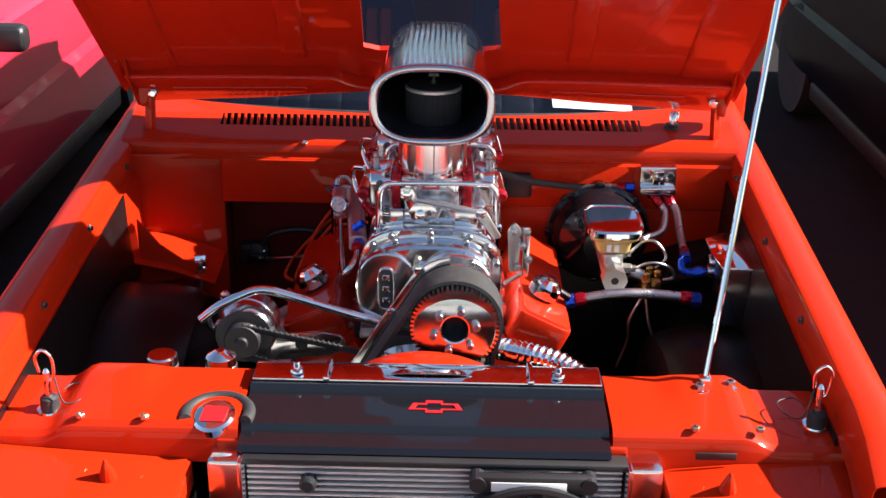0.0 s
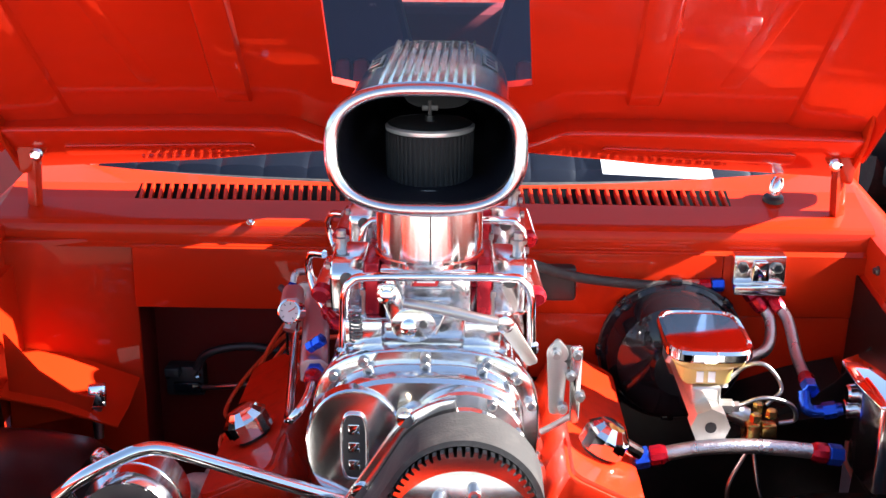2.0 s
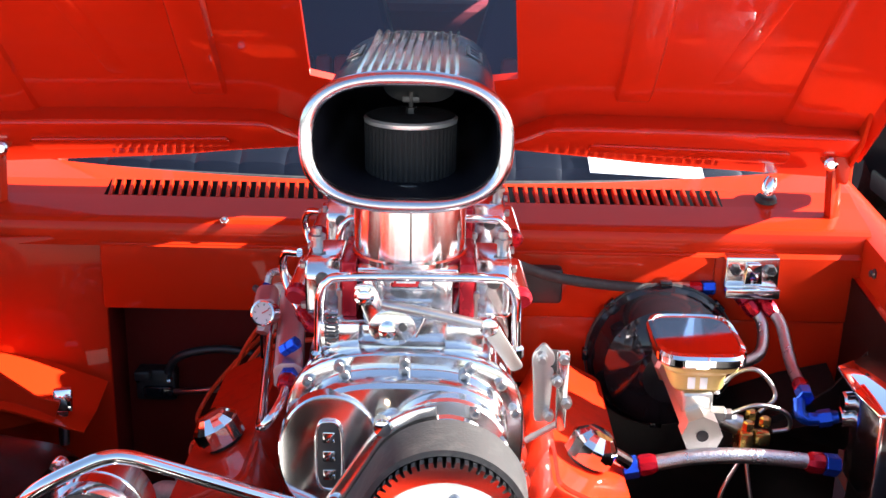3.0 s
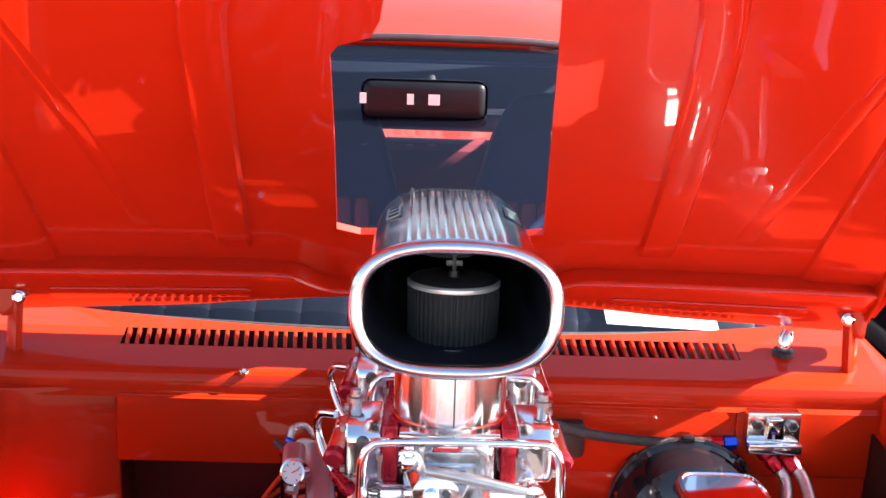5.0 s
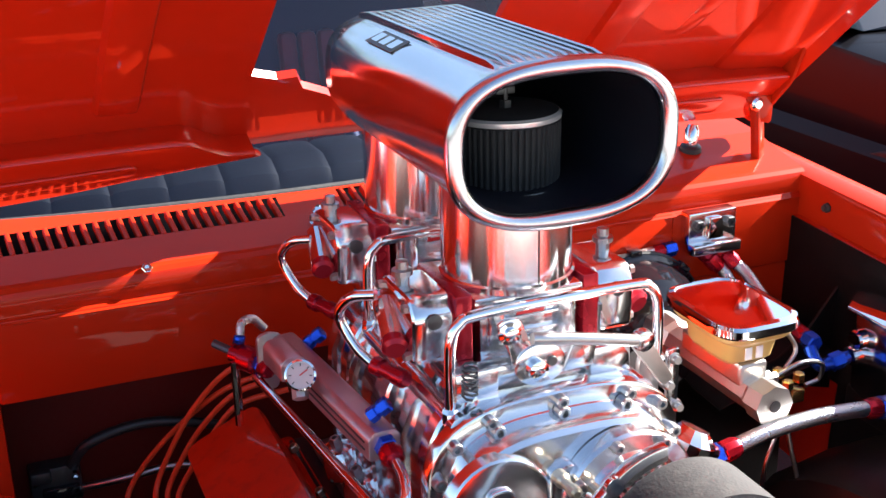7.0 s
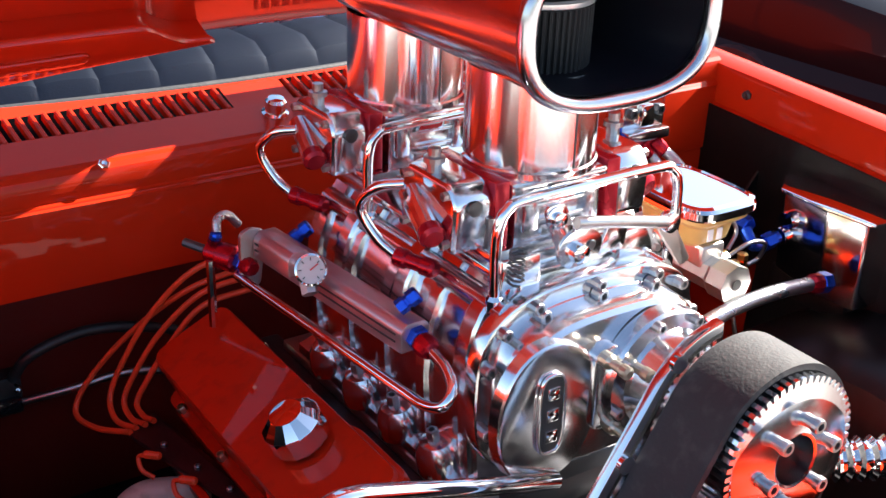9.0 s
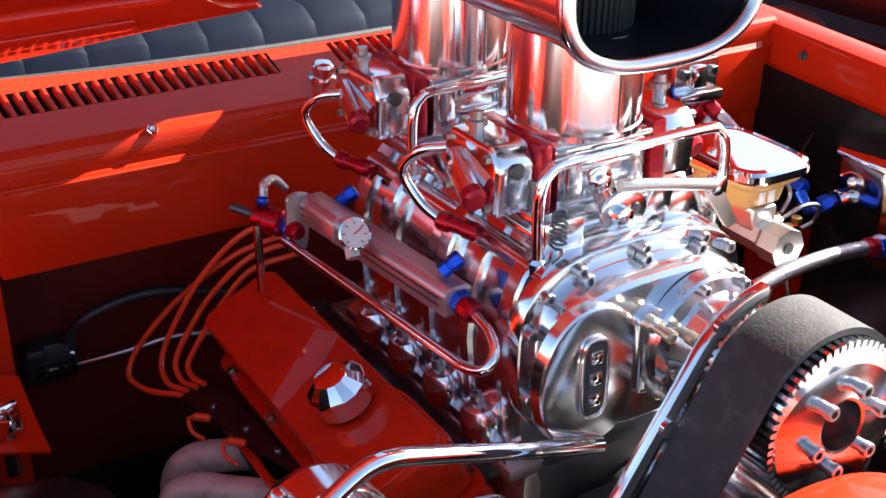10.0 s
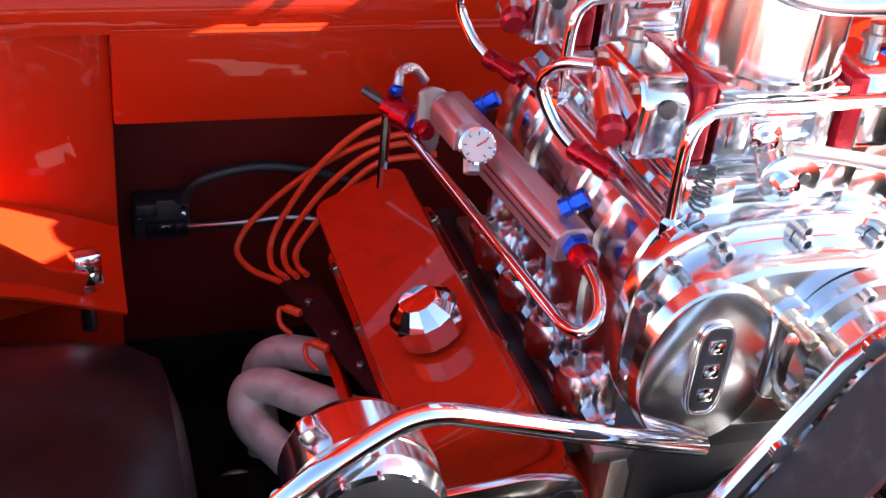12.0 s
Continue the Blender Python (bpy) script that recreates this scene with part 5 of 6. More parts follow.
wpart("spool", rod((0.50, 0.60, 0.765), (0.53, 0.595, 0.755), 0.016, 16), "grey_metal", pv)
for pts in ([(0.50, 0.55, 0.795), (0.54, 0.54, 0.815), (0.585, 0.55, 0.80), (0.60, 0.57, 0.765), (0.575, 0.57, 0.758)], [(0.50, 0.64, 0.795), (0.53, 0.63, 0.83), (0.56, 0.62, 0.835), (0.585, 0.61, 0.80), (0.56, 0.60, 0.775)],
            [(0.535, 0.56, 0.72), (0.545, 0.55, 0.66), (0.56, 0.55, 0.60), (0.545, 0.56, 0.55)], [(0.525, 0.555, 0.715), (0.50, 0.55, 0.66), (0.50, 0.56, 0.60), (0.48, 0.57, 0.52)]):
    wpart("brake_line", tube(pts, 0.0035, 8, 6), "grey_metal", pv)
ml_ = thing("shift_linkage", "black and silver lever linkage beside the blower", "linkage", (0.21, 0.42, 0.85))
wpart("bracket", prism(rounded([(-0.010, -0.06), (0.010, -0.06), (0.016, 0.04), (0.0, 0.06), (-0.016, 0.04)], 0.008), 0.01, at_front(0.208, 0.425, 0.900), 0.002), "grey_metal", ml_)
wpart("spring_drum", rod((0.198, 0.435, 0.925), (0.232, 0.43, 0.925), 0.017, 16), "black", ml_)
for k, (dx, dz) in enumerate(((0.0, 0.045), (0.022, 0.012), (0.012, -0.04), (0.036, -0.02), (0.03, 0.045))):
    wpart("bolt", lathe([(0.008, 0), (0.008, 0.012), (0.005, 0.013), (0.005, 0.02)], 8, at_front(0.205 + dx, 0.415, 0.895 + dz)), "grey_metal", ml_)
wpart("arm", prism(rounded([(-0.007, -0.06), (0.007, -0.06), (0.009, 0.06), (-0.009, 0.06)], 0.006), 0.006, at_front(0.234, 0.41, 0.893), 0.001), "polished", ml_)
wpart("strut", rod((0.236, 0.41, 0.845), (0.19, 0.44, 0.80), 0.005, 8), "grey_metal", ml_)
tagged(part("solenoid_box", box((0.235, 0.866, 0.885), (0.07, 0.03, 0.065), 0.008), "black"), "black plastic module on the firewall", "module")
flex = thing("radiator_hose", "chrome corrugated radiator hose", "hose", (0.16, 0.12, 0.78))
fp = spline([(0.14, 0.14, 0.795), (0.21, 0.095, 0.805), (0.30, 0.04, 0.805), (0.365, -0.03, 0.775), (0.395, -0.085, 0.71)], 22)
wpart("corrugated_pipe", sweep(fp, lambda t: 0.0225 + 0.0030 * math.sin(t * 2 * math.pi * 30), 16), "chrome", flex)

# ---------------------------------------------------------------- passenger side of the bay
wires = [
    [(-0.14, 0.80, 0.85), (-0.22, 0.82, 0.84), (-0.275, 0.86, 0.77), (-0.315, 0.885, 0.69), (-0.338, 0.885, 0.64), (-0.345, 0.845, 0.625), (-0.335, 0.79, 0.638)],
    [(-0.14, 0.81, 0.83), (-0.23, 0.84, 0.80), (-0.30, 0.90, 0.72), (-0.355, 0.925, 0.65), (-0.380, 0.915, 0.610), (-0.372, 0.85, 0.618), (-0.345, 0.785, 0.638)],
    [(-0.15, 0.80, 0.82), (-0.22, 0.82, 0.80), (-0.27, 0.85, 0.74), (-0.305, 0.865, 0.68), (-0.325, 0.865, 0.64), (-0.328, 0.83, 0.630), (-0.322, 0.79, 0.640)],
    [(-0.15, 0.80, 0.80), (-0.22, 0.82, 0.78), (-0.265, 0.84, 0.72), (-0.295, 0.85, 0.67), (-0.312, 0.85, 0.64), (-0.315, 0.82, 0.636), (-0.310, 0.79, 0.642)],
]
for pts in wires:
    t = thing("plug_wire", "orange silicone spark plug wire", "wire", pts[-1], "spark plug wires")
    wpart("lead", tube(pts, 0.0042, 8, 7), "wire_orange", t)
loom = thing("wire_loom_plate", "dark maroon wire loom plate beside the valve cover", "loom", (-0.355, 0.62, 0.64))
wpart("plate", prism(rounded([(-0.348, -0.791), (-0.300, -0.822), (-0.262, -0.60), (-0.262, -0.53), (-0.285, -0.56), (-0.310, -0.64)], 0.006), 0.008, pose(0, 0, 0.628) @ Matrix.Diagonal((1, -1, 1, 1)), 0.0015), "loom_maroon", loom)
wpart("stand", box((-0.300, 0.66, 0.600), (0.012, 0.20, 0.05), 0.003, rot=(0, -26, 0)), "engine_paint", loom)
for y, x in ((0.735, -0.330), (0.665, -0.312), (0.60, -0.296)):
    wpart("loom_screw", hexbolt(0.005, 0.005, pose(x + 0.012, y, 0.636), 8), "grey_metal", loom)
for y, x in ((0.725, -0.340), (0.650, -0.322)):
    t = thing("plug_boot", "orange spark plug boot at the head", "boot", (x, y, 0.62), "plug boots")
    wpart("boot", lathe([(0.004, 0), (0.0055, 0.003), (0.0055, 0.022), (0.004, 0.025)], 12, toward((x + 0.006, y - 0.02, 0.643), (x - 0.010, y, 0.640))), "wire_orange", t)
    wpart("lead", tube([(x - 0.008, y - 0.003, 0.640), (x - 0.015, y + 0.005, 0.634), (x - 0.016, y - 0.008, 0.622), (x - 0.004, y - 0.018, 0.612)], 0.0032, 8, 5), "wire_orange", t)
headers = thing("exhaust_header", "cream ceramic-coated exhaust header with dark scorch spots", "header", (-0.38, 0.55, 0.55))
for pts in ([(-0.262, 0.570, 0.575), (-0.300, 0.588, 0.580), (-0.345, 0.622, 0.582), (-0.378, 0.652, 0.580), (-0.402, 0.664, 0.565), (-0.404, 0.640, 0.540), (-0.372, 0.592, 0.524), (-0.335, 0.535, 0.505), (-0.31, 0.48, 0.45)],
            [(-0.275, 0.690, 0.575), (-0.315, 0.705, 0.578), (-0.350, 0.728, 0.570), (-0.372, 0.742, 0.545), (-0.378, 0.740, 0.50), (-0.37, 0.72, 0.42)],
            [(-0.262, 0.44, 0.565), (-0.310, 0.455, 0.565), (-0.345, 0.48, 0.55), (-0.365, 0.50, 0.51), (-0.37, 0.54, 0.42)]):
    wpart("primary_pipe", tube(pts, 0.0225, 18, 8), "header", headers)
wpart("flange", box((-0.290, 0.55, 0.570), (0.014, 0.42, 0.06), 0.004, rot=(0, -20, 0)), "dark_metal", headers)

alt = thing("alternator", "polished alternator with chrome brackets", "alternator", (-0.42, 0.14, 0.80))
am = at_front(-0.425, 0.205, 0.858)
wpart("case", lathe([(0.045, 0.0), (0.060, 0.008), (0.066, 0.02), (0.066, 0.055), (0.068, 0.056), (0.068, 0.066), (0.066, 0.067), (0.066, 0.09), (0.058, 0.104), (0.030, 0.110)], 36, am), "polished", alt)
for k in range(12):
    wpart("fin", moved(box((0.047, 0, 0.106), (0.026, 0.005, 0.010), 0.0015), am @ pose(0, 0, 0, 0, 0, 30 * k)), "polished", alt)
pl = wpart("pulley", lathe([(0.036, 0.118), (0.038, 0.120), (0.033, 0.128), (0.033, 0.132), (0.038, 0.139), (0.036, 0.141), (0.014, 0.141), (0.012, 0.150)], 32, am), "dark_metal", alt)
wpart("ear", prism(rounded([(-0.012, 0.05), (0.012, 0.05), (0.010, 0.092), (-0.010, 0.092)], 0.009), 0.016, am @ Matrix.Translation((0, 0, 0.045)) @ pose(0, 0, 0, 0, 0, 35), 0.002), "polished", alt)
wpart("fan_plate", lathe([(0.058, 0.111), (0.060, 0.113), (0.030, 0.116)], 32, am), "dark_metal", alt)
wpart("top_bar", tube([(-0.11, 0.135, 0.868), (-0.20, 0.125, 0.900), (-0.34, 0.118, 0.948), (-0.372, 0.117, 0.957), (-0.395, 0.116, 0.957), (-0.42, 0.112, 0.950), (-0.475, 0.10, 0.925), (-0.515, 0.095, 0.895)], 0.0098, 14, 6), "chrome", alt, "bent chrome support bar")
wpart("stay", tube([(-0.505, 0.10, 0.905), (-0.50, 0.12, 0.87), (-0.485, 0.13, 0.85)], 0.008, 10), "chrome", alt)
bk = [(-0.03, -0.10), (0.17, -0.075), (0.20, -0.055), (0.19, -0.03), (0.14, -0.02), (0.03, -0.03)]
wpart("side_bracket", prism(rounded(bk, 0.016), 0.010, at_front(-0.41, 0.155, 0.865), 0.002), "polished", alt)
for px, pz in ((0.175, -0.052), (0.10, -0.05), (0.02, -0.065)):
    wpart("hole", lathe([(0.014, 0), (0.013, 0.001)], 16, at_front(-0.41 + px, 0.1445, 0.865 + pz)), "black", alt)
ab = thing("alternator_belt", "black ribbed alternator belt", "belt", (-0.3, 0.075, 0.80))
for z0, z1 in ((0.892, 0.83), (0.822, 0.74)):
    a, b = Vector((-0.425, 0.072, z0)), Vector((-0.05, 0.072, z1 - 0.02))
    wpart("run", moved(box((0, 0, 0), (0.012, 0.008, (b - a).length), 0.002), toward(a, b) @ Matrix.Translation((0, 0, (b - a).length / 2)) @ pose(0, 0, 0, 0, 0, 90)), "rubber", ab)
    n = int((b - a).length / 0.011)
    for k in range(n):
        o = wpart("cog", box((0, 0, 0), (0.004, 0.010, 0.004), 0.0008, 1), "rubber", ab) if k == 0 and z0 > 0.85 else new("cog", cog_me)
        if k == 0 and z0 > 0.85:
            cog_me = o.data
        under(ab, o)
        o.location = a + (b - a) * (k + 0.5) / n + Vector((0, 0, 0.006))

for o in (alt, ab):
    o.location += Vector((0.055, 0.115, -0.088))

relay = thing("firewall_relay", "black relay module with cables on the firewall", "relay", (-0.474, 0.99, 0.63))
wpart("module", joined(box((-0.474, 0.982, 0.632), (0.075, 0.035, 0.062), 0.006), box((-0.495, 0.960, 0.655), (0.03, 0.02, 0.02), 0.004)), "black", relay)
wpart("cover", box((-0.468, 0.960, 0.622), (0.055, 0.012, 0.022), 0.004), "gloss_black", relay)
for dx in (-0.03, 0.028):
    wpart("terminal", hexbolt(0.006, 0.012, at_front(-0.474 + dx, 0.964, 0.648)), "chrome", relay)
wpart("cable", tube([(-0.45, 0.965, 0.66), (-0.42, 0.95, 0.70), (-0.34, 0.95, 0.715), (-0.25, 0.94, 0.70), (-0.15, 0.93, 0.66)], 0.008, 8), "black", relay)
wpart("cable", tube([(-0.44, 0.965, 0.62), (-0.38, 0.94, 0.635), (-0.30, 0.92, 0.65), (-0.22, 0.90, 0.64)], 0.006, 8), "grey_metal", relay)
for x, y, z in ((-0.578, 0.757, 0.690), (-0.70, 0.757, 0.718)):
    cb = thing("chrome_clip", "small chrome block on the inner fender", "clip", (x, y, z - 0.02), "chrome clips")
    wpart("block", box((x, y, z + 0.008), (0.032, 0.034, 0.040), 0.004, rot=(-12, 0, 14)), "chrome", cb)
    wpart("stem", rod((x, y - 0.008, z - 0.012), (x, y - 0.012, z - 0.070), 0.009, 10), "grey_metal", cb)

# cowl fittings
knob = thing("cowl_nozzle", "chrome round washer nozzle on the cowl", "nozzle", (-0.044, 0.945, 0.99))
wpart("cap", lathe([(0.020, 0), (0.020, 0.004), (0.015, 0.006), (0.0155, 0.022), (0.012, 0.026), (0.004, 0.027)], 20, pose(-0.044, 0.941, 0.992, 12, 0, 0)), "chrome", knob)
noz = thing("cowl_nozzle", "chrome angled nozzle on the cowl", "nozzle", (0.646, 1.02, 1.01))
wpart("base", lathe([(0.020, 0), (0.018, 0.008), (0.012, 0.011)], 16, pose(0.642, 1.0, 1.006, 12, 0, 0)), "black", noz)
wpart("jet", lathe([(0.009, 0), (0.012, 0.006), (0.013, 0.028), (0.009, 0.038)], 14, toward((0.642, 1.0, 1.012), (0.652, 1.01, 1.05))), "chrome", noz)

# ---------------------------------------------------------------- front of the bay
plate = thing("radiator_cover", "gloss black radiator cover with chrome clamps and red emblem", "cover panel", (0.025, -0.26, 0.85))
rows = []
for y, z in ((-0.115, 0.862), (-0.118, 0.884), (-0.150, 0.888), (-0.195, 0.886), (-0.200, 0.874), (-0.27, 0.870), (-0.295, 0.866), (-0.300, 0.854), (-0.338, 0.848), (-0.345, 0.838)):
    rows.append([(-0.285 + 0.63 * i / 10, y, z) for i in range(11)])
wpart("panel", sheet(rows, 0.004), "gloss_black", plate)
wpart("top_rail", box((0.03, -0.155, 0.890), (0.625, 0.066, 0.006), 0.002), "chrome", plate)
for x in (-0.15, 0.215):
    wpart("clamp", box((x, -0.155, 0.894), (0.012, 0.072, 0.010), 0.003), "chrome", plate)
for x in (-0.205, 0.265):
    wpart("bolt", lathe([(0.012, 0), (0.012, 0.006), (0.006, 0.008), (0.006, 0.016), (0.004, 0.018)], 12, pose(x, -0.165, 0.896)), "chrome", plate)
bow = [(-0.045, -0.008), (-0.015, -0.008), (-0.015, -0.016), (0.015, -0.016), (0.015, -0.008), (0.050, -0.008), (0.042, 0.010), (0.015, 0.010), (0.015, 0.018), (-0.015, 0.018), (-0.015, 0.010), (-0.037, 0.010)]
bow_hole = [(x * 0.80, y * 0.62) for x, y in bow]
wpart("emblem", plate_with_hole(bow, bow_hole, lambda u, v: (0.044 + u, -0.243 + v * 1.1, 0.8735 + v * 0.06), 0.002), "red_glass", plate)

rad = thing("radiator", "aluminium radiator with polished end tanks", "radiator", (0.04, -0.42, 0.40))
core_x0, core_x1 = -0.270, 0.365
wpart("core", box(((core_x0 + core_x1) / 2, -0.395, 0.62), (core_x1 - core_x0, 0.03, 0.42), 0.002), "dark_metal", rad)
for k in range(36):
    wpart("cooling_fin", box(((core_x0 + core_x1) / 2, -0.412, 0.815 - 0.0112 * k), (core_x1 - core_x0, 0.010, 0.0045), 0.001), "machined", rad)
wpart("top_rail", box(((core_x0 + core_x1) / 2, -0.408, 0.829), (core_x1 - core_x0 + 0.02, 0.036, 0.012), 0.003), "black", rad)
for x, w in ((core_x0 - 0.034, 0.062), (core_x1 + 0.036, 0.062)):
    wpart("end_tank", joined(box((x, -0.400, 0.62), (w, 0.062, 0.424), 0.008), box((x + (0.026 if x < 0 else -0.026), -0.408, 0.62), (0.008, 0.066, 0.43), 0.002)), "polished", rad)
capm = pose(core_x0 - 0.06, -0.345, 0.845, 18, -6, 0)
cap_ = wpart("filler_cap", lathe([(0.022, 0.0), (0.024, 0.012), (0.036, 0.014), (0.037, 0.030), (0.032, 0.034), (0.0, 0.036)], 24, capm), "chrome", rad)
wpart("cap_sticker", prism(rounded([(-0.024, -0.014), (0.02, -0.020), (0.026, 0.012), (-0.016, 0.020)], 0.006), 0.0012, capm @ Matrix.Translation((0, 0, 0.0355))), "red_glass", cap_)
wpart("filler_neck", rod((core_x0 - 0.062, -0.352, 0.80), (core_x0 - 0.06, -0.345, 0.85), 0.022, 16), "cast", rad)
wpart("neck_trim", sweep([(core_x0 - 0.06 + 0.055 * math.cos(a), -0.34 + 0.060 * math.sin(a), 0.868) for a in [radians(-20 + 220 * k / 24) for k in range(25)]], 0.011, 10), "rubber", rad)
fan = thing("electric_fan", "black electric cooling fan before the radiator", "fan", (0.20, -0.47, 0.62))
fm = at_front(0.215, -0.44, 0.665)
wpart("shroud", lathe([(0.150, 0.0), (0.152, 0.03), (0.144, 0.032), (0.142, 0.002)], 44, fm, cap=False), "black", fan)
wpart("hub", lathe([(0.05, 0.0), (0.05, 0.028), (0.045, 0.032), (0.0, 0.033)], 28, fm, cap=False), "black", fan)
for k in range(10):
    wpart("blade", moved(sheet([[(0.046, -0.016, 0.006), (0.09, -0.022, 0.006), (0.138, -0.024, 0.008)], [(0.046, 0.016, 0.024), (0.09, 0.024, 0.022), (0.138, 0.03, 0.02)]], 0.002), fm @ pose(0, 0, 0, 0, 0, 36 * k)), "black", fan)
for k in range(4):
    wpart("spoke", moved(box((0.096, 0, 0.03), (0.10, 0.010, 0.006), 0.002), fm @ pose(0, 0, 0, 0, 0, 90 * k + 45)), "black", fan)
wpart("motor_bracket", box((0.215, -0.448, 0.812), (0.20, 0.02, 0.035), 0.006), "black", fan)
wpart("label", box((0.205, -0.4595, 0.812), (0.125, 0.002, 0.017), 0.0005), "white", fan)
for x in (0.12, 0.305):
    wpart("mount", rod((x, -0.43, 0.815), (x, -0.462, 0.815), 0.014, 14), "black", fan)
tagged(part("ribbed_knob", lathe([(0.014, 0), (0.015, 0.02), (0.01, 0.024)], 14, at_front(-0.165, -0.415, 0.790)), "black"), "black round stud on the radiator core", "stud")

rad.location.y += 0.066
fan.location.y += 0.066
bpy.data.objects["ribbed_knob"].location.y += 0.066

shroud = thing("fan_shroud", "orange arched fan shroud behind the radiator", "fan shroud", (0.02, 0.0, 0.60))
rows = []
for k in range(25):
    a = radians(20 + 140 * k / 24)
    c, s_ = math.cos(a), math.sin(a)
    rows.append([(0.02 + 0.215 * c, y, 0.655 + r * s_) for y, r in ((-0.11, 0.178), (-0.09, 0.186), (-0.02, 0.190), (0.015, 0.190), (0.03, 0.183), (0.03, 0.165))])
wpart("arch", sheet(rows, 0.004), "paint", shroud)
for y, r in ((0.031, 0.176), (-0.112, 0.176)):
    wpart("rim", sweep([(0.02 + 0.215 * math.cos(a), y, 0.655 + r * math.sin(a)) for a in [radians(20 + 140 * k / 24) for k in range(25)]], 0.006, 8), "paint", shroud)
for a in (radians(40), radians(90), radians(140)):
    wpart("bolt", hexbolt(0.007, 0.006, pose(0.02 + 0.215 * math.cos(a), -0.055, 0.655 + 0.190 * math.sin(a))), "zinc", shroud)

for x, s in ((-0.632, -1), (0.713, 1)):
    pin = thing("hood_pin", "chrome hood pin with clip and lanyard", "hood pin", (x, -0.235, 0.85), "hood pins")
    wpart("scuff_plate", lathe([(0.024, 0.0), (0.023, 0.003), (0.014, 0.004)], 20, pose(x, -0.24, 0.851)), "polished", pin)
    wpart("boot", lathe([(0.017, 0.0), (0.016, 0.022), (0.011, 0.026)], 16, pose(x, -0.24, 0.853)), "rubber", pin)
    wpart("stud", lathe([(0.006, 0.02), (0.006, 0.072), (0.003, 0.078)], 12, pose(x, -0.24, 0.853)), "chrome", pin)
    wpart("clip", tube([(x - 0.012, -0.24, 0.925), (x - 0.014, -0.245, 0.955), (x, -0.248, 0.972), (x + 0.014, -0.245, 0.955), (x + 0.012, -0.24, 0.915), (x, -0.238, 0.905)], 0.003, 8), "chrome", pin)
    wpart("lanyard", tube([(x - s * 0.012, -0.24, 0.92), (x - s * 0.03, -0.255, 0.875), (x - s * 0.055, -0.24, 0.872), (x - s * 0.06, -0.20, 0.872), (x - s * 0.03, -0.185, 0.873), (x - s * 0.015, -0.205, 0.872)], 0.0014, 6), "black", pin)
prop = thing("hood_prop", "thin polished rod propping the hood", "prop rod", (0.548, -0.20, 0.873))
wpart("strut", rod((0.533, -0.150, 0.880), (0.672, 0.125, 1.80), 0.0058, 12), "chrome", prop)
wpart("bracket", joined(box((0.547, -0.165, 0.878), (0.075, 0.035, 0.008), 0.002, rot=(0, 0, 14)), box((0.532, -0.15, 0.886), (0.022, 0.022, 0.018), 0.004)), "chrome", prop)
for dx in (-0.028, 0.03):
    wpart("bolt", hexbolt(0.009, 0.009, pose(0.547 + dx, -0.165 + dx * 0.25, 0.882)), "grey_metal", prop)
for x, y in ((-0.476, -0.060), (-0.365, -0.055)):
    b = thing("fluid_cap", "chrome bottle cap behind the radiator support", "cap", (x, y, 0.80), "fluid caps")
    wpart("bottle", rod((x, y, 0.62), (x, y, 0.847), 0.030, 20), "cast", b)
    wpart("cap", lathe([(0.029, 0), (0.029, 0.018), (0.026, 0.021), (0.008, 0.030 if x > -0.4 else 0.022)], 24, pose(x, y, 0.847)), "chrome", b)

# ---------------------------------------------------------------- parked neighbours and trees
def wheel_set(x, y, s, parent, r=0.31):
    w = wpart("wheel", lathe([(r * 0.66, -0.09), (r * 0.96, -0.10), (r, -0.07), (r, 0.07), (r * 0.96, 0.10), (r * 0.66, 0.09)], 36, Matrix.Translation((x, y, r)) @ pose(0, 0, 0, 0, 90 * s, 0)), "rubber", parent)
    wpart("rim", lathe([(r * 0.66, 0.085), (r * 0.64, 0.07), (r * 0.60, 0.03), (r * 0.2, 0.045), (0.0, 0.05)], 36, Matrix.Translation((x, y, r)) @ pose(0, 0, 0, 0, 90 * s, 0), cap=False), "dark_metal", w)
    for k in range(5):
        wpart("spoke", moved(box((r * 0.33, 0, 0.075), (r * 0.6, 0.045, 0.02), 0.006), Matrix.Translation((x, y, r)) @ pose(0, 0, 0, 0, 90 * s, 0) @ pose(0, 0, 0, 0, 0, 72 * k)), "alloy", w)


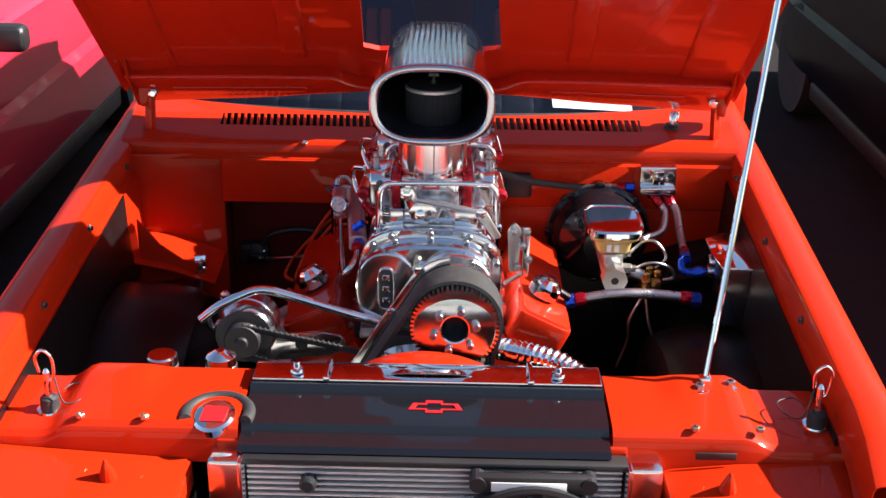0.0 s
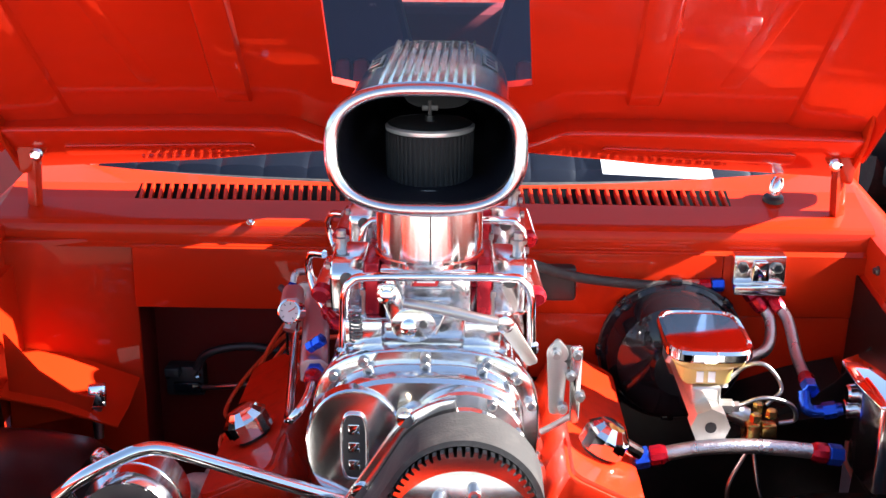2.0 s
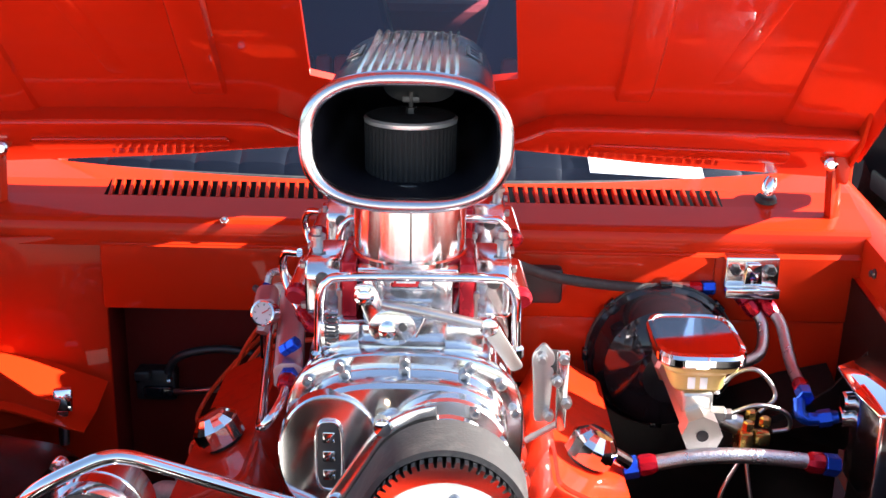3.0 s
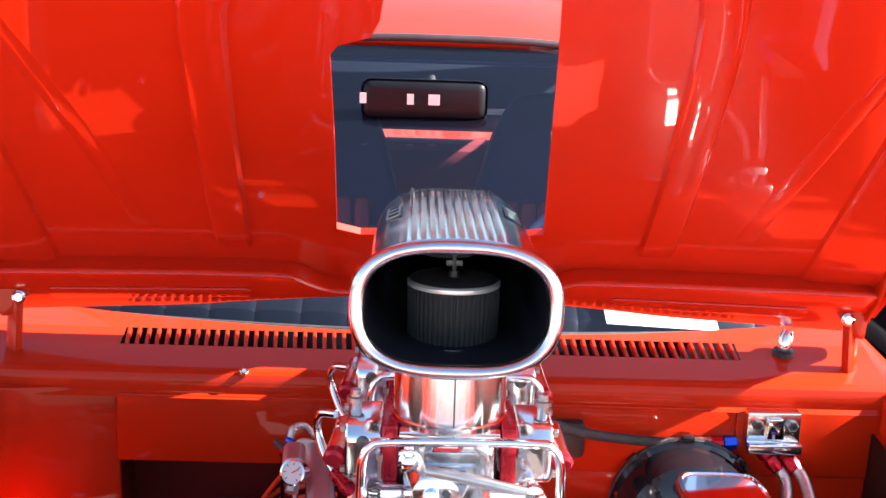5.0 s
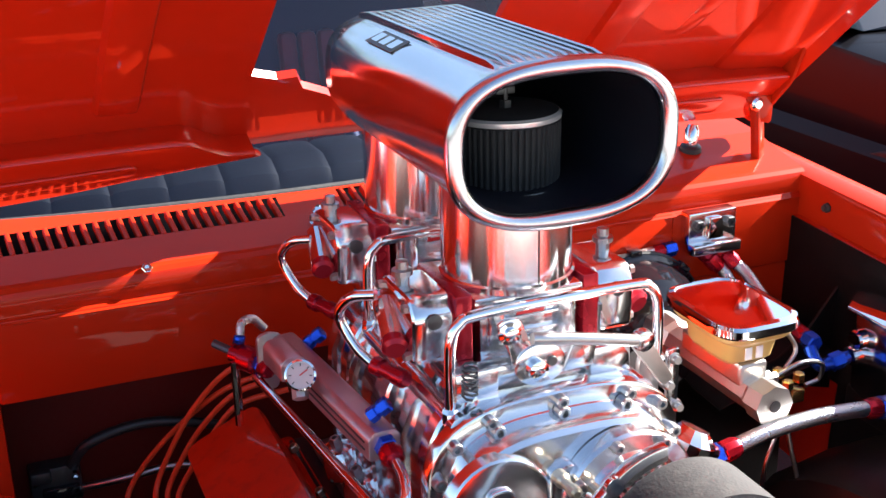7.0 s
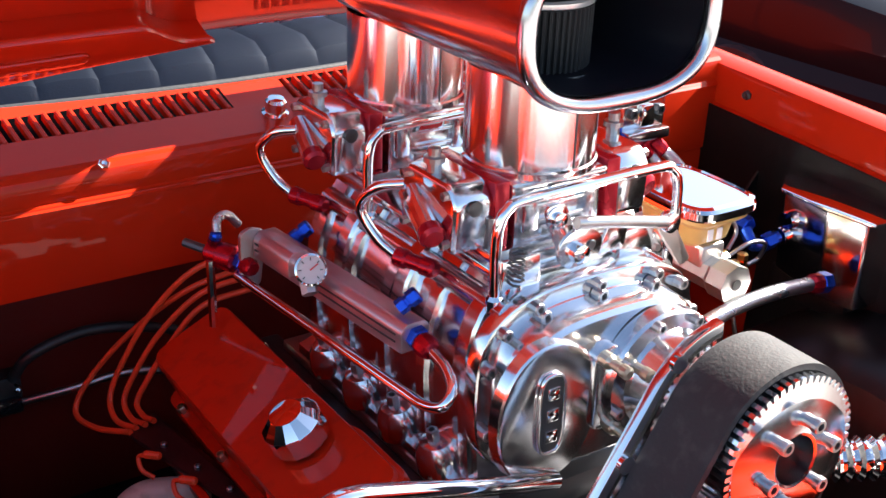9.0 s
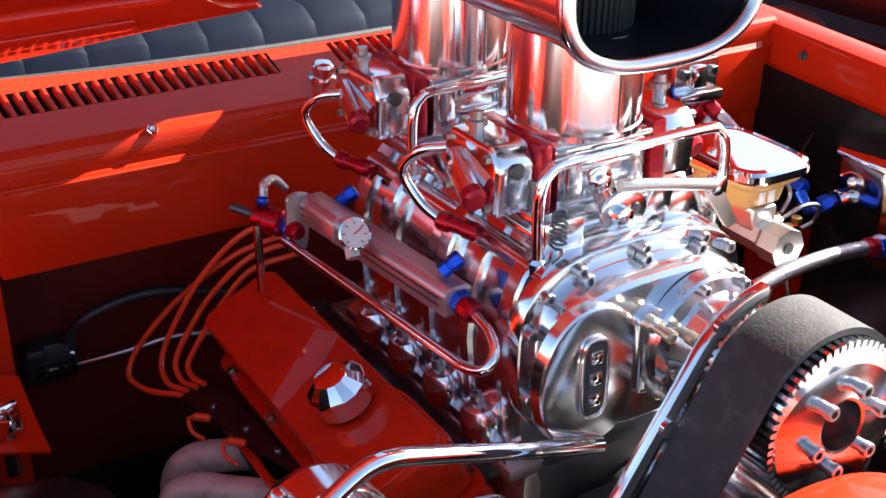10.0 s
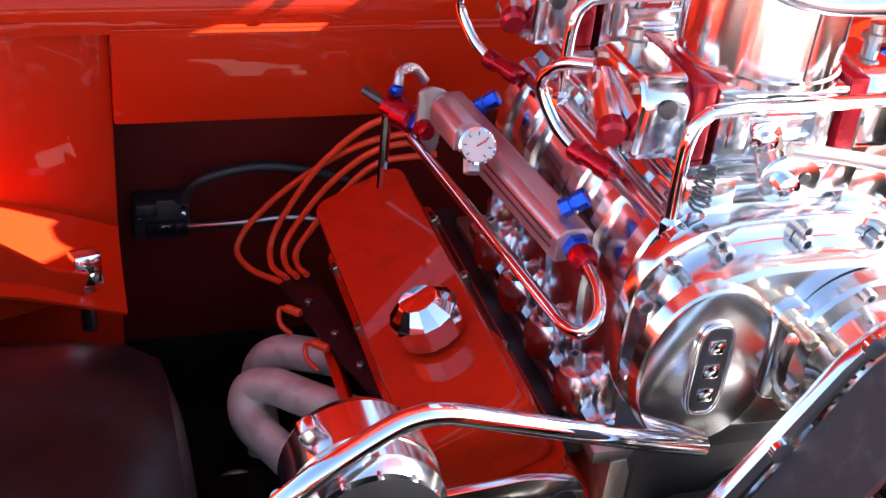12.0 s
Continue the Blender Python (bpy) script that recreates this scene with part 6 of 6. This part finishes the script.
def parked_car(name, label, x, y, s, mat, length=4.4, width=1.75, turn=0.0):
    """A parked saloon whose near flank is at x; s points away from the orange car."""
    t = thing(name, label, "car", (x + s * width / 2, y, 0))
    sec = []
    for k in range(15):
        v = k / 14
        yy = y - length / 2 + length * v
        bulge = min(1.0, 5 * v, 5 * (1 - v)) ** 0.4
        top = 0.80 + 0.12 * math.sin(math.pi * v) * bulge
        w = width / 2 * (0.90 + 0.10 * bulge)
        c = x + s * width / 2
        half_ = [(w - 0.05, 0.22), (w - 0.01, 0.30), (w, 0.45), (w - 0.005, 0.58), (w - 0.03, 0.62), (w - 0.02, 0.70), (w - 0.06, top - 0.03), (w - 0.14, top)]
        sec.append([(c + a, yy, b) for a, b in half_] + [(c - a, yy, b) for a, b in half_[::-1]])
    wpart("body", loft(sec), mat, t)
    c = x + s * width / 2
    cab = []
    for yy, zz, w in ((y - 1.0, 0.90, 0.74), (y - 0.45, 1.33, 0.60), (y + 0.1, 1.39, 0.58), (y + 0.75, 1.36, 0.58), (y + 1.45, 0.93, 0.70)):
        cab.append([(c - w - 0.08, yy, 0.90), (c - w, yy, zz), (c - w * 0.8, yy, zz + 0.015), (c + w * 0.8, yy, zz + 0.015), (c + w, yy, zz), (c + w + 0.08, yy, 0.90)])
    wpart("cabin_glass", loft(cab), "dark_glass", t)
    rf = [[(c - 0.60, yy, zz), (c - 0.4, yy, zz + 0.028), (c + 0.4, yy, zz + 0.028), (c + 0.60, yy, zz)] for yy, zz in ((y - 0.45, 1.33), (y + 0.1, 1.392), (y + 0.78, 1.36))]
    wpart("roof", sheet(rf, 0.02), mat, t)
    for sy in (-1, 1):
        for sx in (-1, 1):
            wheel_set(c + sx * (width / 2 - 0.11), y + sy * length * 0.30, sx, t)
    m = wpart("door_mirror", box((x - s * 0.08, y - 0.72, 0.93), (0.15, 0.09, 0.10), 0.03, 3), "black", t)
    wpart("sill", box((x + s * 0.03, y, 0.24), (0.05, length * 0.42, 0.10), 0.02), "black", t)
    return t


parked_car("parked_car", "rose-red parked car beside the orange one", -1.62, 2.9, -1, "car_red", 4.5, 1.75)
parked_car("parked_car", "black parked car with alloy wheels", 1.93, 3.25, 1, "car_dark", 4.5, 1.8)


def tree(x, y, h, seed):
    rnd = random.Random(seed)
    t = thing("tree", "leafy green tree behind the parking lot", "tree", (x, y, 0), "trees")
    wpart("trunk", tube([(x, y, 0), (x + 0.1, y, h * 0.3), (x - 0.05, y + 0.1, h * 0.6), (x, y, h * 0.85)], lambda v: 0.22 * (1 - 0.8 * v), 10), "bark", t)
    for k in range(6):
        a, z = rnd.uniform(0, 6.28), h * rnd.uniform(0.3, 0.6)
        wpart("limb", tube([(x, y, z), (x + 0.8 * math.cos(a), y + 0.8 * math.sin(a), z + 0.8), (x + 1.7 * math.cos(a), y + 1.7 * math.sin(a), z + 1.3)], lambda v: 0.08 * (1 - 0.8 * v), 7), "bark", t)
    vs, fs = [], []
    for k in range(7000):
        u = rnd.random() ** 0.4
        a, b = rnd.uniform(0, 6.28), rnd.uniform(-1, 1)
        lump = 1 + 0.25 * math.sin(3 * a + seed) * math.cos(4 * b)
        r = h * 0.44 * u * lump
        c = Vector((x + r * math.cos(a) * math.sqrt(1 - b * b), y + r * math.sin(a) * math.sqrt(1 - b * b), h * 0.50 + r * b * 1.1))
        q = Euler((rnd.uniform(0, 6), rnd.uniform(0, 6), rnd.uniform(0, 6))).to_matrix()
        s = rnd.uniform(0.10, 0.2)
        i = len(vs)
        vs += [c + q @ Vector(p) * s for p in ((-0.5, 0, 0), (0, -0.28, 0.05), (0.5, 0, 0), (0, 0.28, 0.05))]
        fs.append((i, i + 1, i + 2, i + 3))
    me = bpy.data.meshes.new("crown")
    me.from_pydata(vs, [], fs)
    me.materials.append(M["leaf"])
    under(t, new("crown", me))


for k, (x, y, h) in enumerate(((3.5, 17, 6.5), (7.0, 19, 7.5), (0.5, 21, 7), (-5.0, 22, 7.5), (-11, 20, 7), (11, 16, 6))):
    tree(x, y, h, k + 3)
